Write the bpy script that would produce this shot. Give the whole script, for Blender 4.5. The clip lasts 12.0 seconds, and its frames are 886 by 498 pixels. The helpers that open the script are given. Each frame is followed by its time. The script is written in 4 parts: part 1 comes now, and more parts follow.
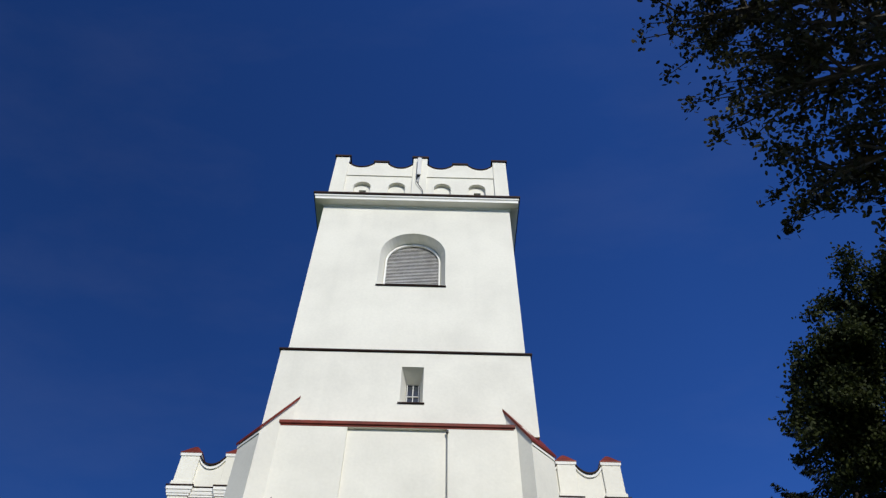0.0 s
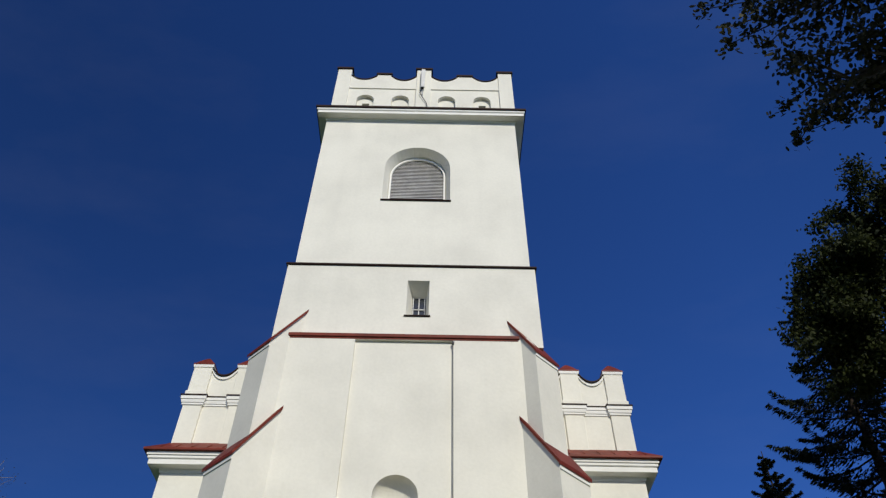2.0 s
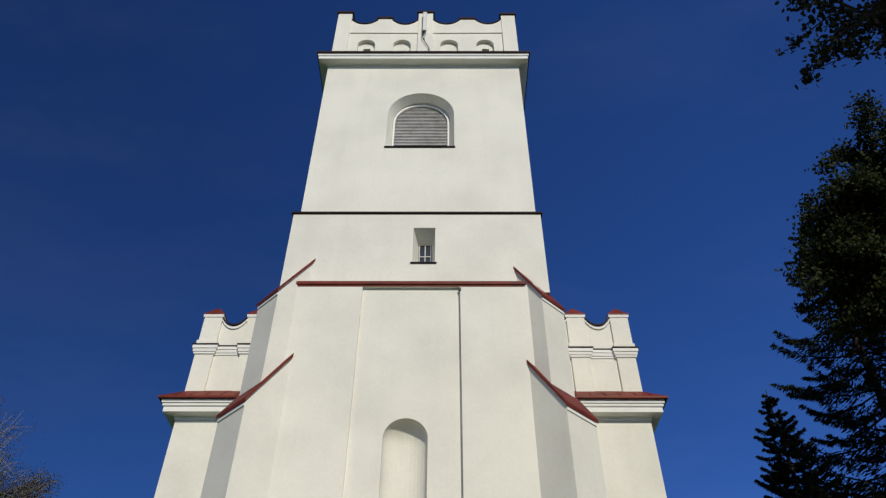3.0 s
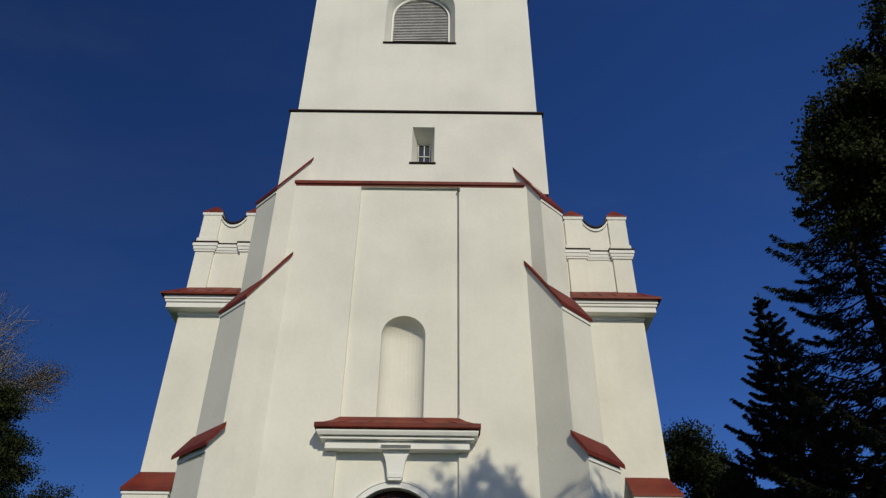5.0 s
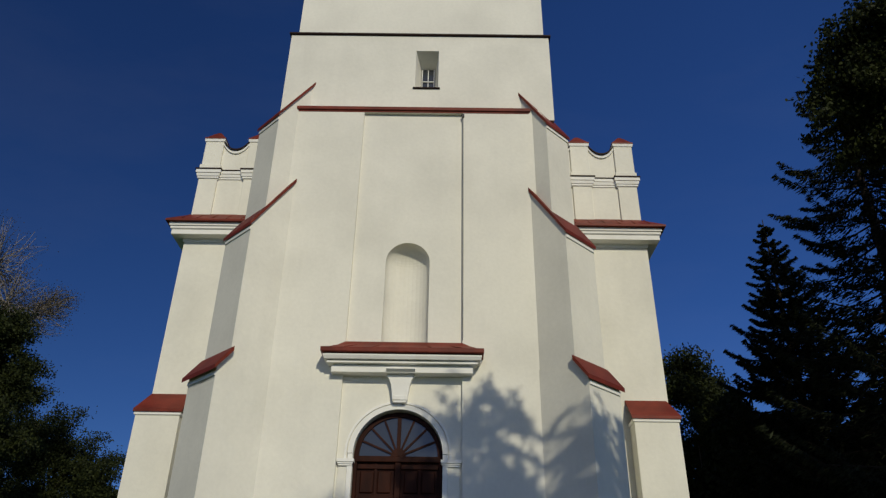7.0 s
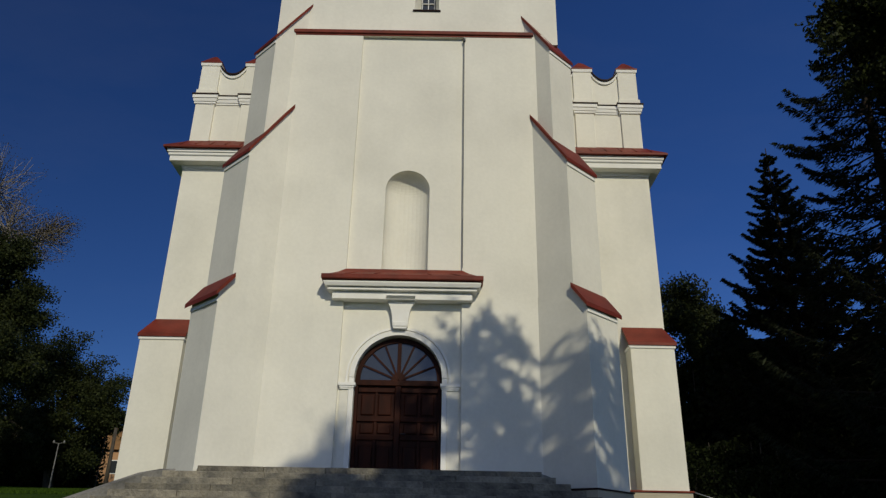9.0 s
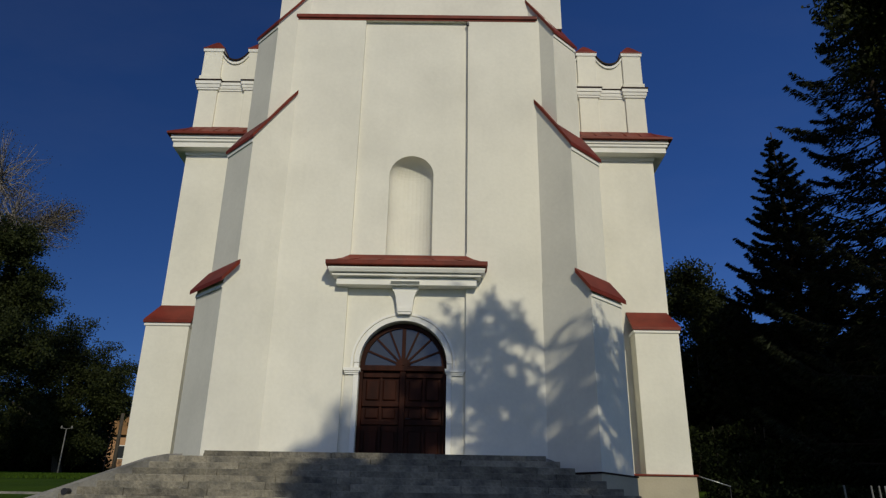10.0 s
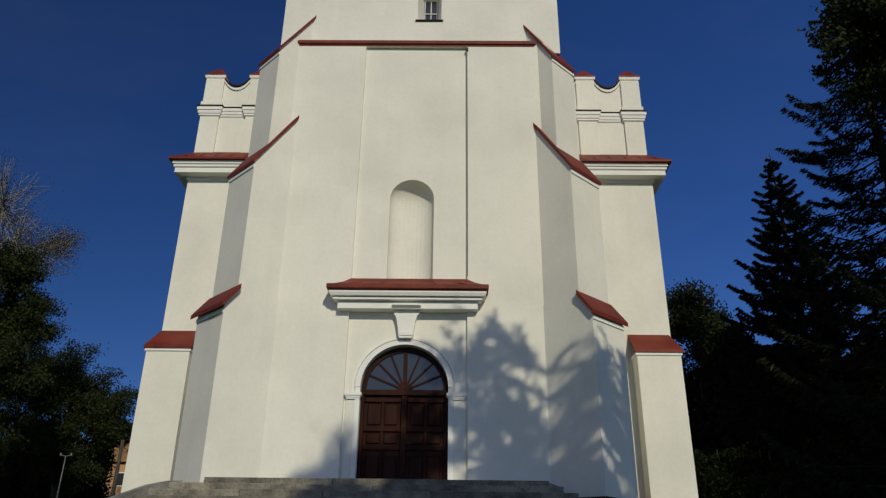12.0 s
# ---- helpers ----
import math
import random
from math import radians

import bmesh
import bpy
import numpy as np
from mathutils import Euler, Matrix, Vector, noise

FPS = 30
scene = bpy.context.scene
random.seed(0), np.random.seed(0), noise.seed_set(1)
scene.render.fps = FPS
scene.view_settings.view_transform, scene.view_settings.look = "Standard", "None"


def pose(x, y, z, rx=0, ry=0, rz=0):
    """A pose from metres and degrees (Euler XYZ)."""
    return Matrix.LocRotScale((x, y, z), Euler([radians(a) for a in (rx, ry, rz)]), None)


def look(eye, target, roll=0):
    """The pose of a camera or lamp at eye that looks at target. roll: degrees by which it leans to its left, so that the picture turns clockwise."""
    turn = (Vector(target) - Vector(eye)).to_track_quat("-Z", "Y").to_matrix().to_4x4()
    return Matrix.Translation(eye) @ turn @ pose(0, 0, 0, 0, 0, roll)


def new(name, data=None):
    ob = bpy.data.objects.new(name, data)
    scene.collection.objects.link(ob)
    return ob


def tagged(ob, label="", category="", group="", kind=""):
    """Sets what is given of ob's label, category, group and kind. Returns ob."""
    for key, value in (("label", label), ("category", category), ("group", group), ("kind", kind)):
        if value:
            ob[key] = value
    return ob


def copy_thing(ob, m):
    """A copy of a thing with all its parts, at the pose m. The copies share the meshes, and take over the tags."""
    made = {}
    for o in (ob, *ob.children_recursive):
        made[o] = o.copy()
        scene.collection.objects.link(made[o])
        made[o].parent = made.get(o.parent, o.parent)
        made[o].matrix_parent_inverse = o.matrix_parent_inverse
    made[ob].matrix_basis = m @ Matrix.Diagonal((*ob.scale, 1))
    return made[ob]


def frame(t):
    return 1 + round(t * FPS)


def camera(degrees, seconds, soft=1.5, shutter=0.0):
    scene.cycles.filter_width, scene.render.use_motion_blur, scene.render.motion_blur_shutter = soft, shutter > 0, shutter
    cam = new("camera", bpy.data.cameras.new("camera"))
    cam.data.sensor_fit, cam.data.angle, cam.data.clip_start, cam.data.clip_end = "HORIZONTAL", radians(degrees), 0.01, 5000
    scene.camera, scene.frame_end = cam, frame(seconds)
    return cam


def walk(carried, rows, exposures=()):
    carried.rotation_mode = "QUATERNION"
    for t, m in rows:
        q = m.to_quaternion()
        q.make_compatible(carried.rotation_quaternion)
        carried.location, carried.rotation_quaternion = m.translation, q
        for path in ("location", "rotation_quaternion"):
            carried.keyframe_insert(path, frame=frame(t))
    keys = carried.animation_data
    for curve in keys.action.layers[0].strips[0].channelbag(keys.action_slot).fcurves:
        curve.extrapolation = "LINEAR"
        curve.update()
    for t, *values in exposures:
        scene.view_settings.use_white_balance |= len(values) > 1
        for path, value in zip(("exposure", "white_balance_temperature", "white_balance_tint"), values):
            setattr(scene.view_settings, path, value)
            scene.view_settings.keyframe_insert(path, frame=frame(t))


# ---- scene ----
cam = camera(62.18, 12.0, soft=1.3)
EYE = 1.6
PATH = (
    (0.0, -1.43, 52.97, -0.52), (0.5, -1.45, 51.26, -0.57), (1.0, -1.12, 49.27, -0.52), (1.5, -1.04, 47.79, -0.53),
    (2.0, -0.91, 46.30, -0.59), (2.5, -0.41, 44.38, -0.43), (3.0, 0.12, 42.14, -0.16), (3.5, 0.35, 40.11, -0.17),
    (3.7, 0.16, 38.97, -0.29), (5.3, -0.33, 33.65, -0.58), (5.5, -0.31, 33.12, -0.51), (6.0, -0.26, 31.87, -0.51),
    (6.5, -0.09, 30.37, -0.76), (7.0, -0.10, 28.73, -0.81), (7.2, 0.05, 28.03, -0.62), (8.8, -0.27, 23.61, -0.94),
    (9.0, -0.20, 23.12, -1.02), (9.5, 0.04, 22.31, -0.92), (10.0, 0.17, 21.99, -0.96), (10.5, 0.23, 22.22, -0.84),
    (11.0, 0.32, 22.51, -0.73), (11.5, 0.32, 23.07, -0.76), (12.0, 0.38, 23.80, -0.64))
walk(cam, [(t, pose(0, 0, EYE, 90 + p, r, y)) for t, y, p, r in PATH],
     exposures=[(0.0, 0.14, 6600, 6), (2.5, -0.08, 6900, 6), (5.5, -0.38, 7300, 4), (9.5, -0.5, 7500, 3), (12.0, -0.46, 7400, 3)])

# ---- sky and sun ----
SUN_AZ, SUN_EL = 16.0, 30.0          # degrees to the right of straight behind, degrees up
world = bpy.data.worlds.new("sky")
world.use_nodes = True
scene.world = world
wn = world.node_tree
sky = wn.nodes.new("ShaderNodeTexSky")
sky.sky_type = "NISHITA"
sky.sun_disc = False
sky.sun_elevation = radians(SUN_EL)
sky.sun_rotation = radians(180 - SUN_AZ)
sky.altitude = 3200
sky.air_density, sky.dust_density, sky.ozone_density = 1.0, 1.0, 6.0
deep = wn.nodes.new("ShaderNodeHueSaturation")
deep.inputs["Saturation"].default_value = 1.17
deep.inputs["Hue"].default_value = 0.516
wn.links.new(sky.outputs[0], deep.inputs["Color"])
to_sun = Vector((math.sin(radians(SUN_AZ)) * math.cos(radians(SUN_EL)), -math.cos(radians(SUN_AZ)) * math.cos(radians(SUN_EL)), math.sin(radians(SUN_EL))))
# a hand-set gain lightens the sky slowly to one side, with faint cirrus streaks
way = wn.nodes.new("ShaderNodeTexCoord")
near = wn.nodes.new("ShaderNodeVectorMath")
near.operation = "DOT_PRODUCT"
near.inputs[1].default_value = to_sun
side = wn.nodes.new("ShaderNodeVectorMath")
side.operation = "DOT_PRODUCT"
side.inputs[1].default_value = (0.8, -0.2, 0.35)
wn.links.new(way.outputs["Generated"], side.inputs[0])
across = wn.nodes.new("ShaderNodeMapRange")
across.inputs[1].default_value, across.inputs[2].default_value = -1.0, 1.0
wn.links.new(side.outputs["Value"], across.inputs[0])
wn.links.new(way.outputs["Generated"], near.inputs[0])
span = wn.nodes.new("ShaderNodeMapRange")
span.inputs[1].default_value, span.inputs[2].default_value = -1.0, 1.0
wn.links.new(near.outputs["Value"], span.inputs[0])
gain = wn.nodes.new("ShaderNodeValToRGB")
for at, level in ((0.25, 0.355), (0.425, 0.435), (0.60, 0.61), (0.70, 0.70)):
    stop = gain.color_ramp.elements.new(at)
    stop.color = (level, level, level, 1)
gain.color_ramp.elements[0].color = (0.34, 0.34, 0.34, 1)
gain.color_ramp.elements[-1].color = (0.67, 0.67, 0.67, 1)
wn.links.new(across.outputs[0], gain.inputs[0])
# warm glow added round the sun to whiten the fill in the shade
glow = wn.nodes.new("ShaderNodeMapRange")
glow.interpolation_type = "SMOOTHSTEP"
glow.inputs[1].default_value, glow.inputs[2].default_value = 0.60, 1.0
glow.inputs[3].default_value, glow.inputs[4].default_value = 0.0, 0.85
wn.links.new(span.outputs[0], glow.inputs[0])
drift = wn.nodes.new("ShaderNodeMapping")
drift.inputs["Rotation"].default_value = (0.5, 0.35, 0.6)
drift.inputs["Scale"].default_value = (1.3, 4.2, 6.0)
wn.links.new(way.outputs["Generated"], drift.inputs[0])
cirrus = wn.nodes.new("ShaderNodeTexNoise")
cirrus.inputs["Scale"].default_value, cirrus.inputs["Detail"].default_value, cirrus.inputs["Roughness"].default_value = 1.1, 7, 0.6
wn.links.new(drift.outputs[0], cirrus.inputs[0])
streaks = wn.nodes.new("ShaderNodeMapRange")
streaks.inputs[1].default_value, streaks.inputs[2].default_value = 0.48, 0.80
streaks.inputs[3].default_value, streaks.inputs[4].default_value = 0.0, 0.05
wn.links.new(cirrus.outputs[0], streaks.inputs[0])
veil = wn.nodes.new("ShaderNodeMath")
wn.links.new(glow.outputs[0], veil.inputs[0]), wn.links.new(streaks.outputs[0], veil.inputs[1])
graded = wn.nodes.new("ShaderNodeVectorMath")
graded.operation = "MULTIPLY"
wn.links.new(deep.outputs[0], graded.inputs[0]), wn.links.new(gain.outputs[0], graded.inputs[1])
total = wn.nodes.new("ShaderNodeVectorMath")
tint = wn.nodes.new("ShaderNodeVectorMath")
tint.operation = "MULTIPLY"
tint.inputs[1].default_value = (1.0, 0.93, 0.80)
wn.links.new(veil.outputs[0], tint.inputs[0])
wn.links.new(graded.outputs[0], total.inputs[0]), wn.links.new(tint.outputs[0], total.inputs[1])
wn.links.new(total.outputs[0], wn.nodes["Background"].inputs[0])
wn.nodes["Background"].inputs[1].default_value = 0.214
sun = new("sun", bpy.data.lights.new("sun", "SUN"))
sun.data.energy, sun.data.angle, sun.data.color = 3.12, radians(0.53), (1.0, 0.95, 0.86)
sun.matrix_world = look(to_sun * 60, (0, 0, 0))


# ---- materials ----
def material(name, colour, rough=0.8, metal=0.0, var=0.12, scale=1.2, fine=30.0, bump=0.15, dist=0.02, other=None, spec=0.3, per_object=0.0, stretch=(1, 1, 1), streak=0.0):
    """A surface with broad stains, fine grain and relief at real-world size."""
    m = bpy.data.materials.new(name)
    m.use_nodes = True
    n, l = m.node_tree.nodes, m.node_tree.links
    b = n["Principled BSDF"]
    b.inputs["Roughness"].default_value, b.inputs["Metallic"].default_value = rough, metal
    b.inputs["Specular IOR Level"].default_value = spec
    geo = n.new("ShaderNodeNewGeometry")
    mp = n.new("ShaderNodeMapping")
    mp.inputs["Scale"].default_value = stretch
    l.new(geo.outputs["Position"], mp.inputs[0])
    broad, grain = n.new("ShaderNodeTexNoise"), n.new("ShaderNodeTexNoise")
    broad.inputs["Scale"].default_value, broad.inputs["Detail"].default_value = scale, 5
    grain.inputs["Scale"].default_value, grain.inputs["Detail"].default_value = fine, 4
    l.new(mp.outputs[0], broad.inputs[0]), l.new(mp.outputs[0], grain.inputs[0])
    ramp = n.new("ShaderNodeValToRGB")
    dark = other or tuple(c * (1 - var * 2) for c in colour)
    ramp.color_ramp.elements[0].position, ramp.color_ramp.elements[1].position = 0.3, 0.62
    ramp.color_ramp.elements[0].color, ramp.color_ramp.elements[1].color = (*dark, 1), (*colour, 1)
    l.new(broad.outputs[0], ramp.inputs[0])
    mix = n.new("ShaderNodeMix")
    mix.data_type, mix.blend_type = "RGBA", "MULTIPLY"
    mix.inputs[0].default_value = 1.0
    mul = n.new("ShaderNodeMapRange")
    mul.inputs[1].default_value, mul.inputs[2].default_value = 0.25, 0.75
    mul.inputs[3].default_value, mul.inputs[4].default_value = 1 - var, 1.0
    l.new(grain.outputs[0], mul.inputs[0])
    l.new(ramp.outputs[0], mix.inputs[6]), l.new(mul.outputs[0], mix.inputs[7])
    last = mix.outputs[2]
    if per_object:
        info, vary, again = n.new("ShaderNodeObjectInfo"), n.new("ShaderNodeMapRange"), n.new("ShaderNodeMix")
        vary.inputs[3].default_value, vary.inputs[4].default_value = 1 - per_object, 1.0
        again.data_type, again.blend_type = "RGBA", "MULTIPLY"
        again.inputs[0].default_value = 1.0
        l.new(info.outputs["Random"], vary.inputs[0]), l.new(last, again.inputs[6]), l.new(vary.outputs[0], again.inputs[7])
        last = again.outputs[2]
    if streak:
        run, drop, fade, wash = n.new("ShaderNodeMapping"), n.new("ShaderNodeTexNoise"), n.new("ShaderNodeMapRange"), n.new("ShaderNodeMix")
        run.inputs["Scale"].default_value = (2.2, 2.2, 0.16)
        drop.inputs["Scale"].default_value, drop.inputs["Detail"].default_value = 1.0, 6
        fade.inputs[1].default_value, fade.inputs[2].default_value = 0.50, 0.75
        fade.inputs[3].default_value, fade.inputs[4].default_value = 1.0, 1 - streak
        wash.data_type, wash.blend_type = "RGBA", "MULTIPLY"
        wash.inputs[0].default_value = 1.0
        l.new(geo.outputs["Position"], run.inputs[0]), l.new(run.outputs[0], drop.inputs[0]), l.new(drop.outputs[0], fade.inputs[0])
        l.new(last, wash.inputs[6]), l.new(fade.outputs[0], wash.inputs[7])
        last = wash.outputs[2]
    l.new(last, b.inputs["Base Color"])
    if bump:
        bp = n.new("ShaderNodeBump")
        bp.inputs["Strength"].default_value, bp.inputs["Distance"].default_value = bump, dist
        l.new(grain.outputs[0], bp.inputs["Height"]), l.new(bp.outputs[0], b.inputs["Normal"])
    return m


def leaf_material(name, colour, other, through_light=0.25, gloss=0.2):
    m = bpy.data.materials.new(name)
    m.use_nodes = True
    n, l = m.node_tree.nodes, m.node_tree.links
    b = n["Principled BSDF"]
    b.inputs["Roughness"].default_value, b.inputs["Specular IOR Level"].default_value = 0.6, gloss
    geo, ramp = n.new("ShaderNodeNewGeometry"), n.new("ShaderNodeValToRGB")
    ramp.color_ramp.elements[0].color, ramp.color_ramp.elements[1].color = (*other, 1), (*colour, 1)
    l.new(geo.outputs["Random Per Island"], ramp.inputs[0])
    l.new(ramp.outputs[0], b.inputs["Base Color"])
    tr, mx = n.new("ShaderNodeBsdfTranslucent"), n.new("ShaderNodeMixShader")
    l.new(ramp.outputs[0], tr.inputs[0])
    mx.inputs[0].default_value = through_light
    l.new(b.outputs[0], mx.inputs[1]), l.new(tr.outputs[0], mx.inputs[2]), l.new(mx.outputs[0], n["Material Output"].inputs[0])
    return m


PLASTER = material("lime_plaster", (0.80, 0.778, 0.685), 0.9, var=0.055, scale=0.55, fine=9.0, bump=0.25, dist=0.012, spec=0.15, streak=0.03)
TRIM = material("white_render", (0.83, 0.82, 0.77), 0.85, var=0.03, scale=1.5, fine=25.0, bump=0.12, spec=0.15)
GRAVEL = material("grey_brown_gravel", (0.24, 0.21, 0.16), 0.95, var=0.15, scale=1.0, fine=40.0, bump=0.8, dist=0.02)
PLINTH = material("plinth_render", (0.46, 0.41, 0.31), 0.9, var=0.08, scale=1.2, fine=20.0, bump=0.3)
RED = material("red_sheet_roof", (0.205, 0.034, 0.019), 0.55, var=0.2, scale=1.6, fine=14.0, bump=0.1, spec=0.2)
BROWN = material("brown_sheet_flashing", (0.028, 0.013, 0.010), 0.6, var=0.15, scale=2.0, fine=14.0, bump=0.05, spec=0.12)
WOOD = material("mahogany_wood", (0.042, 0.0095, 0.0035), 0.5, var=0.3, scale=1.4, fine=22.0, bump=0.15, stretch=(3, 3, 0.6), spec=0.1)
STONE = material("grey_step_stone", (0.36, 0.325, 0.25), 0.9, var=0.34, scale=2.6, fine=17.0, bump=0.9, dist=0.04, other=(0.13, 0.124, 0.108), per_object=0.38)
CONCRETE = material("grey_concrete", (0.31, 0.295, 0.26), 0.9, var=0.25, scale=1.8, fine=18.0, bump=0.7, dist=0.03, other=(0.15, 0.145, 0.13))
LOUVRE = material("grey_louvre_wood", (0.78, 0.77, 0.75), 0.7, var=0.12, scale=3.0, fine=40.0, bump=0.1)
DARK = material("dark_interior", (0.03, 0.03, 0.03), 0.9, var=0.1, bump=0)
METAL = material("galvanised_steel", (0.45, 0.46, 0.47), 0.45, metal=0.8, var=0.1, scale=4.0, fine=40, bump=0.05)
IRON = material("dark_iron", (0.04, 0.04, 0.045), 0.5, metal=0.6, var=0.1, scale=4.0, bump=0.05)
PLASTIC = material("pale_plastic", (0.72, 0.71, 0.67), 0.4, var=0.05, scale=3.0, bump=0.02)
ZINC = material("weathered_zinc", (0.20, 0.20, 0.19), 0.7, metal=0.2, var=0.1, scale=4.0, fine=40, bump=0.05)
GRASS = material("mown_grass", (0.045, 0.085, 0.008), 0.95, var=0.25, scale=0.35, fine=24.0, bump=0.8, dist=0.05, other=(0.022, 0.048, 0.006), spec=0.05)
BLADE = leaf_material("grass_blades", (0.060, 0.110, 0.012), (0.030, 0.060, 0.008), 0.3, 0.05)
BARK = material("grey_bark", (0.10, 0.085, 0.065), 0.9, var=0.25, scale=3.0, fine=20.0, bump=0.7, stretch=(3, 3, 0.6))
SPRUCE_BARK = material("dark_spruce_bark", (0.045, 0.035, 0.026), 0.9, var=0.25, scale=3.0, fine=20.0, bump=0.7, spec=0.05)
ROOF_TILE = material("ochre_roof_tiles", (0.36, 0.20, 0.09), 0.9, var=0.2, scale=1.5, bump=0.3)
BIRCH = material("pale_birch_bark", (0.30, 0.265, 0.23), 0.8, var=0.25, scale=4.0, fine=18.0, bump=0.4)
LEAF_NEAR = leaf_material("lime_leaves", (0.052, 0.052, 0.020), (0.020, 0.021, 0.010))
LEAF_MID = leaf_material("maple_leaves", (0.045, 0.055, 0.015), (0.010, 0.015, 0.006), 0.25, 0.12)
LEAF_DRY = leaf_material("thinning_birch_leaves", (0.075, 0.060, 0.032), (0.03, 0.026, 0.016))
# hedge leaves darkened: the shade under the trees is put into their colour
LEAF_SHADED = leaf_material("shaded_hedge_leaves", (0.022, 0.030, 0.009), (0.007, 0.010, 0.004), 0.2, 0.05)
NEEDLE = leaf_material("spruce_needles", (0.026, 0.031, 0.016), (0.007, 0.010, 0.006), 0.05, 0.04)
HOUSE = material("ochre_house_render", (0.52, 0.30, 0.16), 0.9, var=0.1, scale=1.0, bump=0.2)
GLASS = bpy.data.materials.new("window_glass")
GLASS.use_nodes = True
gb = GLASS.node_tree.nodes["Principled BSDF"]
gb.inputs["Base Color"].default_value = (0.035, 0.04, 0.045, 1)
gb.inputs["Roughness"].default_value, gb.inputs["Specular IOR Level"].default_value = 0.12, 0.6
gb.inputs["Coat Weight"].default_value = 0.25


# ---- mesh helpers; heights z are counted from eye level ----
ORIGIN = {}


def thing(name, x, y, z, label, category, group="", kind=""):
    ob = new(name)
    ob.location = (x, y, z + EYE)
    ob.empty_display_size = 0.2
    ORIGIN[ob] = Vector((x, y, z + EYE))
    return tagged(ob, label, category, group, kind)


def part(name, bm, mat, parent=None, label="", smooth=False):
    """Links a bmesh in plan coordinates as one mesh object under a thing or a part."""
    o = ORIGIN[parent] if parent else Vector((0, 0, 0))
    bmesh.ops.translate(bm, verts=bm.verts, vec=Vector((0, 0, EYE)) - o)
    bmesh.ops.recalc_face_normals(bm, faces=bm.faces)
    me = bpy.data.meshes.new(name)
    bm.to_mesh(me)
    bm.free()
    if smooth:
        me.shade_smooth()
    me.materials.append(mat)
    ob = new(name, me)
    ORIGIN[ob] = o
    if parent:
        ob.parent = parent
    if label:
        ob["label"] = label
    return ob


def box(x0, x1, y0, y1, z0, z1, bevel=0.0, bm=None):
    bm = bm or bmesh.new()
    v = [bm.verts.new(c) for c in ((x0, y0, z0), (x1, y0, z0), (x1, y1, z0), (x0, y1, z0), (x0, y0, z1), (x1, y0, z1), (x1, y1, z1), (x0, y1, z1))]
    f = [bm.faces.new([v[i] for i in q]) for q in ((3, 2, 1, 0), (4, 5, 6, 7), (0, 1, 5, 4), (1, 2, 6, 5), (2, 3, 7, 6), (3, 0, 4, 7))]
    if bevel:
        bmesh.ops.bevel(bm, geom=list({e for q in f for e in q.edges}), offset=bevel, segments=2, profile=0.5, affect="EDGES")
    return bm


def prism(points, axis, a, b, bm=None):
    """Extrudes an outline: axis 'y' takes (x, z) points from y=a to y=b, axis 'z' takes (x, y) points from z=a to z=b."""
    bm = bm or bmesh.new()
    put = (lambda p, d: (p[0], d, p[1])) if axis == "y" else (lambda p, d: (p[0], p[1], d))
    lo, hi = [bm.verts.new(put(p, a)) for p in points], [bm.verts.new(put(p, b)) for p in points]
    bm.faces.new(lo), bm.faces.new(hi[::-1])
    for i in range(len(points)):
        j = (i + 1) % len(points)
        bm.faces.new((lo[i], hi[i], hi[j], lo[j]))
    bmesh.ops.recalc_face_normals(bm, faces=bm.faces)
    return bm


def band(x0, x1, y0, y1, profile, bm=None, cap=True):
    """A moulding round a rectangle: profile of (offset outwards, height), from the bottom up."""
    bm = bm or bmesh.new()
    rings = [[bm.verts.new(c) for c in ((x0 - o, y0 - o, z), (x1 + o, y0 - o, z), (x1 + o, y1 + o, z), (x0 - o, y1 + o, z))] for o, z in profile]
    for a, b in zip(rings, rings[1:]):
        for i in range(4):
            j = (i + 1) % 4
            bm.faces.new((a[i], a[j], b[j], b[i]))
    if cap:
        bm.faces.new(rings[0][::-1]), bm.faces.new(rings[-1])
    return bm


def arch(cx, half, z0, spring, rise=None, n=20):
    rise = half if rise is None else rise
    return [(cx - half, z0), (cx + half, z0)] + [(cx + half * math.cos(math.pi * i / n), spring + rise * math.sin(math.pi * i / n)) for i in range(n + 1)]


def beam(a, b, w, h, bm=None):
    """A squared bar from a to b."""
    bm = bm or bmesh.new()
    a, b = Vector(a), Vector(b)
    d = (b - a).normalized()
    s = d.cross(Vector((0, 1, 0)) if abs(d.y) < 0.9 else Vector((0, 0, 1))).normalized()
    u = s.cross(d)
    v = [bm.verts.new(p + s * sx * w / 2 + u * sy * h / 2) for p in (a, b) for sx, sy in ((-1, -1), (1, -1), (1, 1), (-1, 1))]
    for q in ((3, 2, 1, 0), (4, 5, 6, 7), (0, 1, 5, 4), (1, 2, 6, 5), (2, 3, 7, 6), (3, 0, 4, 7)):
        bm.faces.new([v[i] for i in q])
    return bm


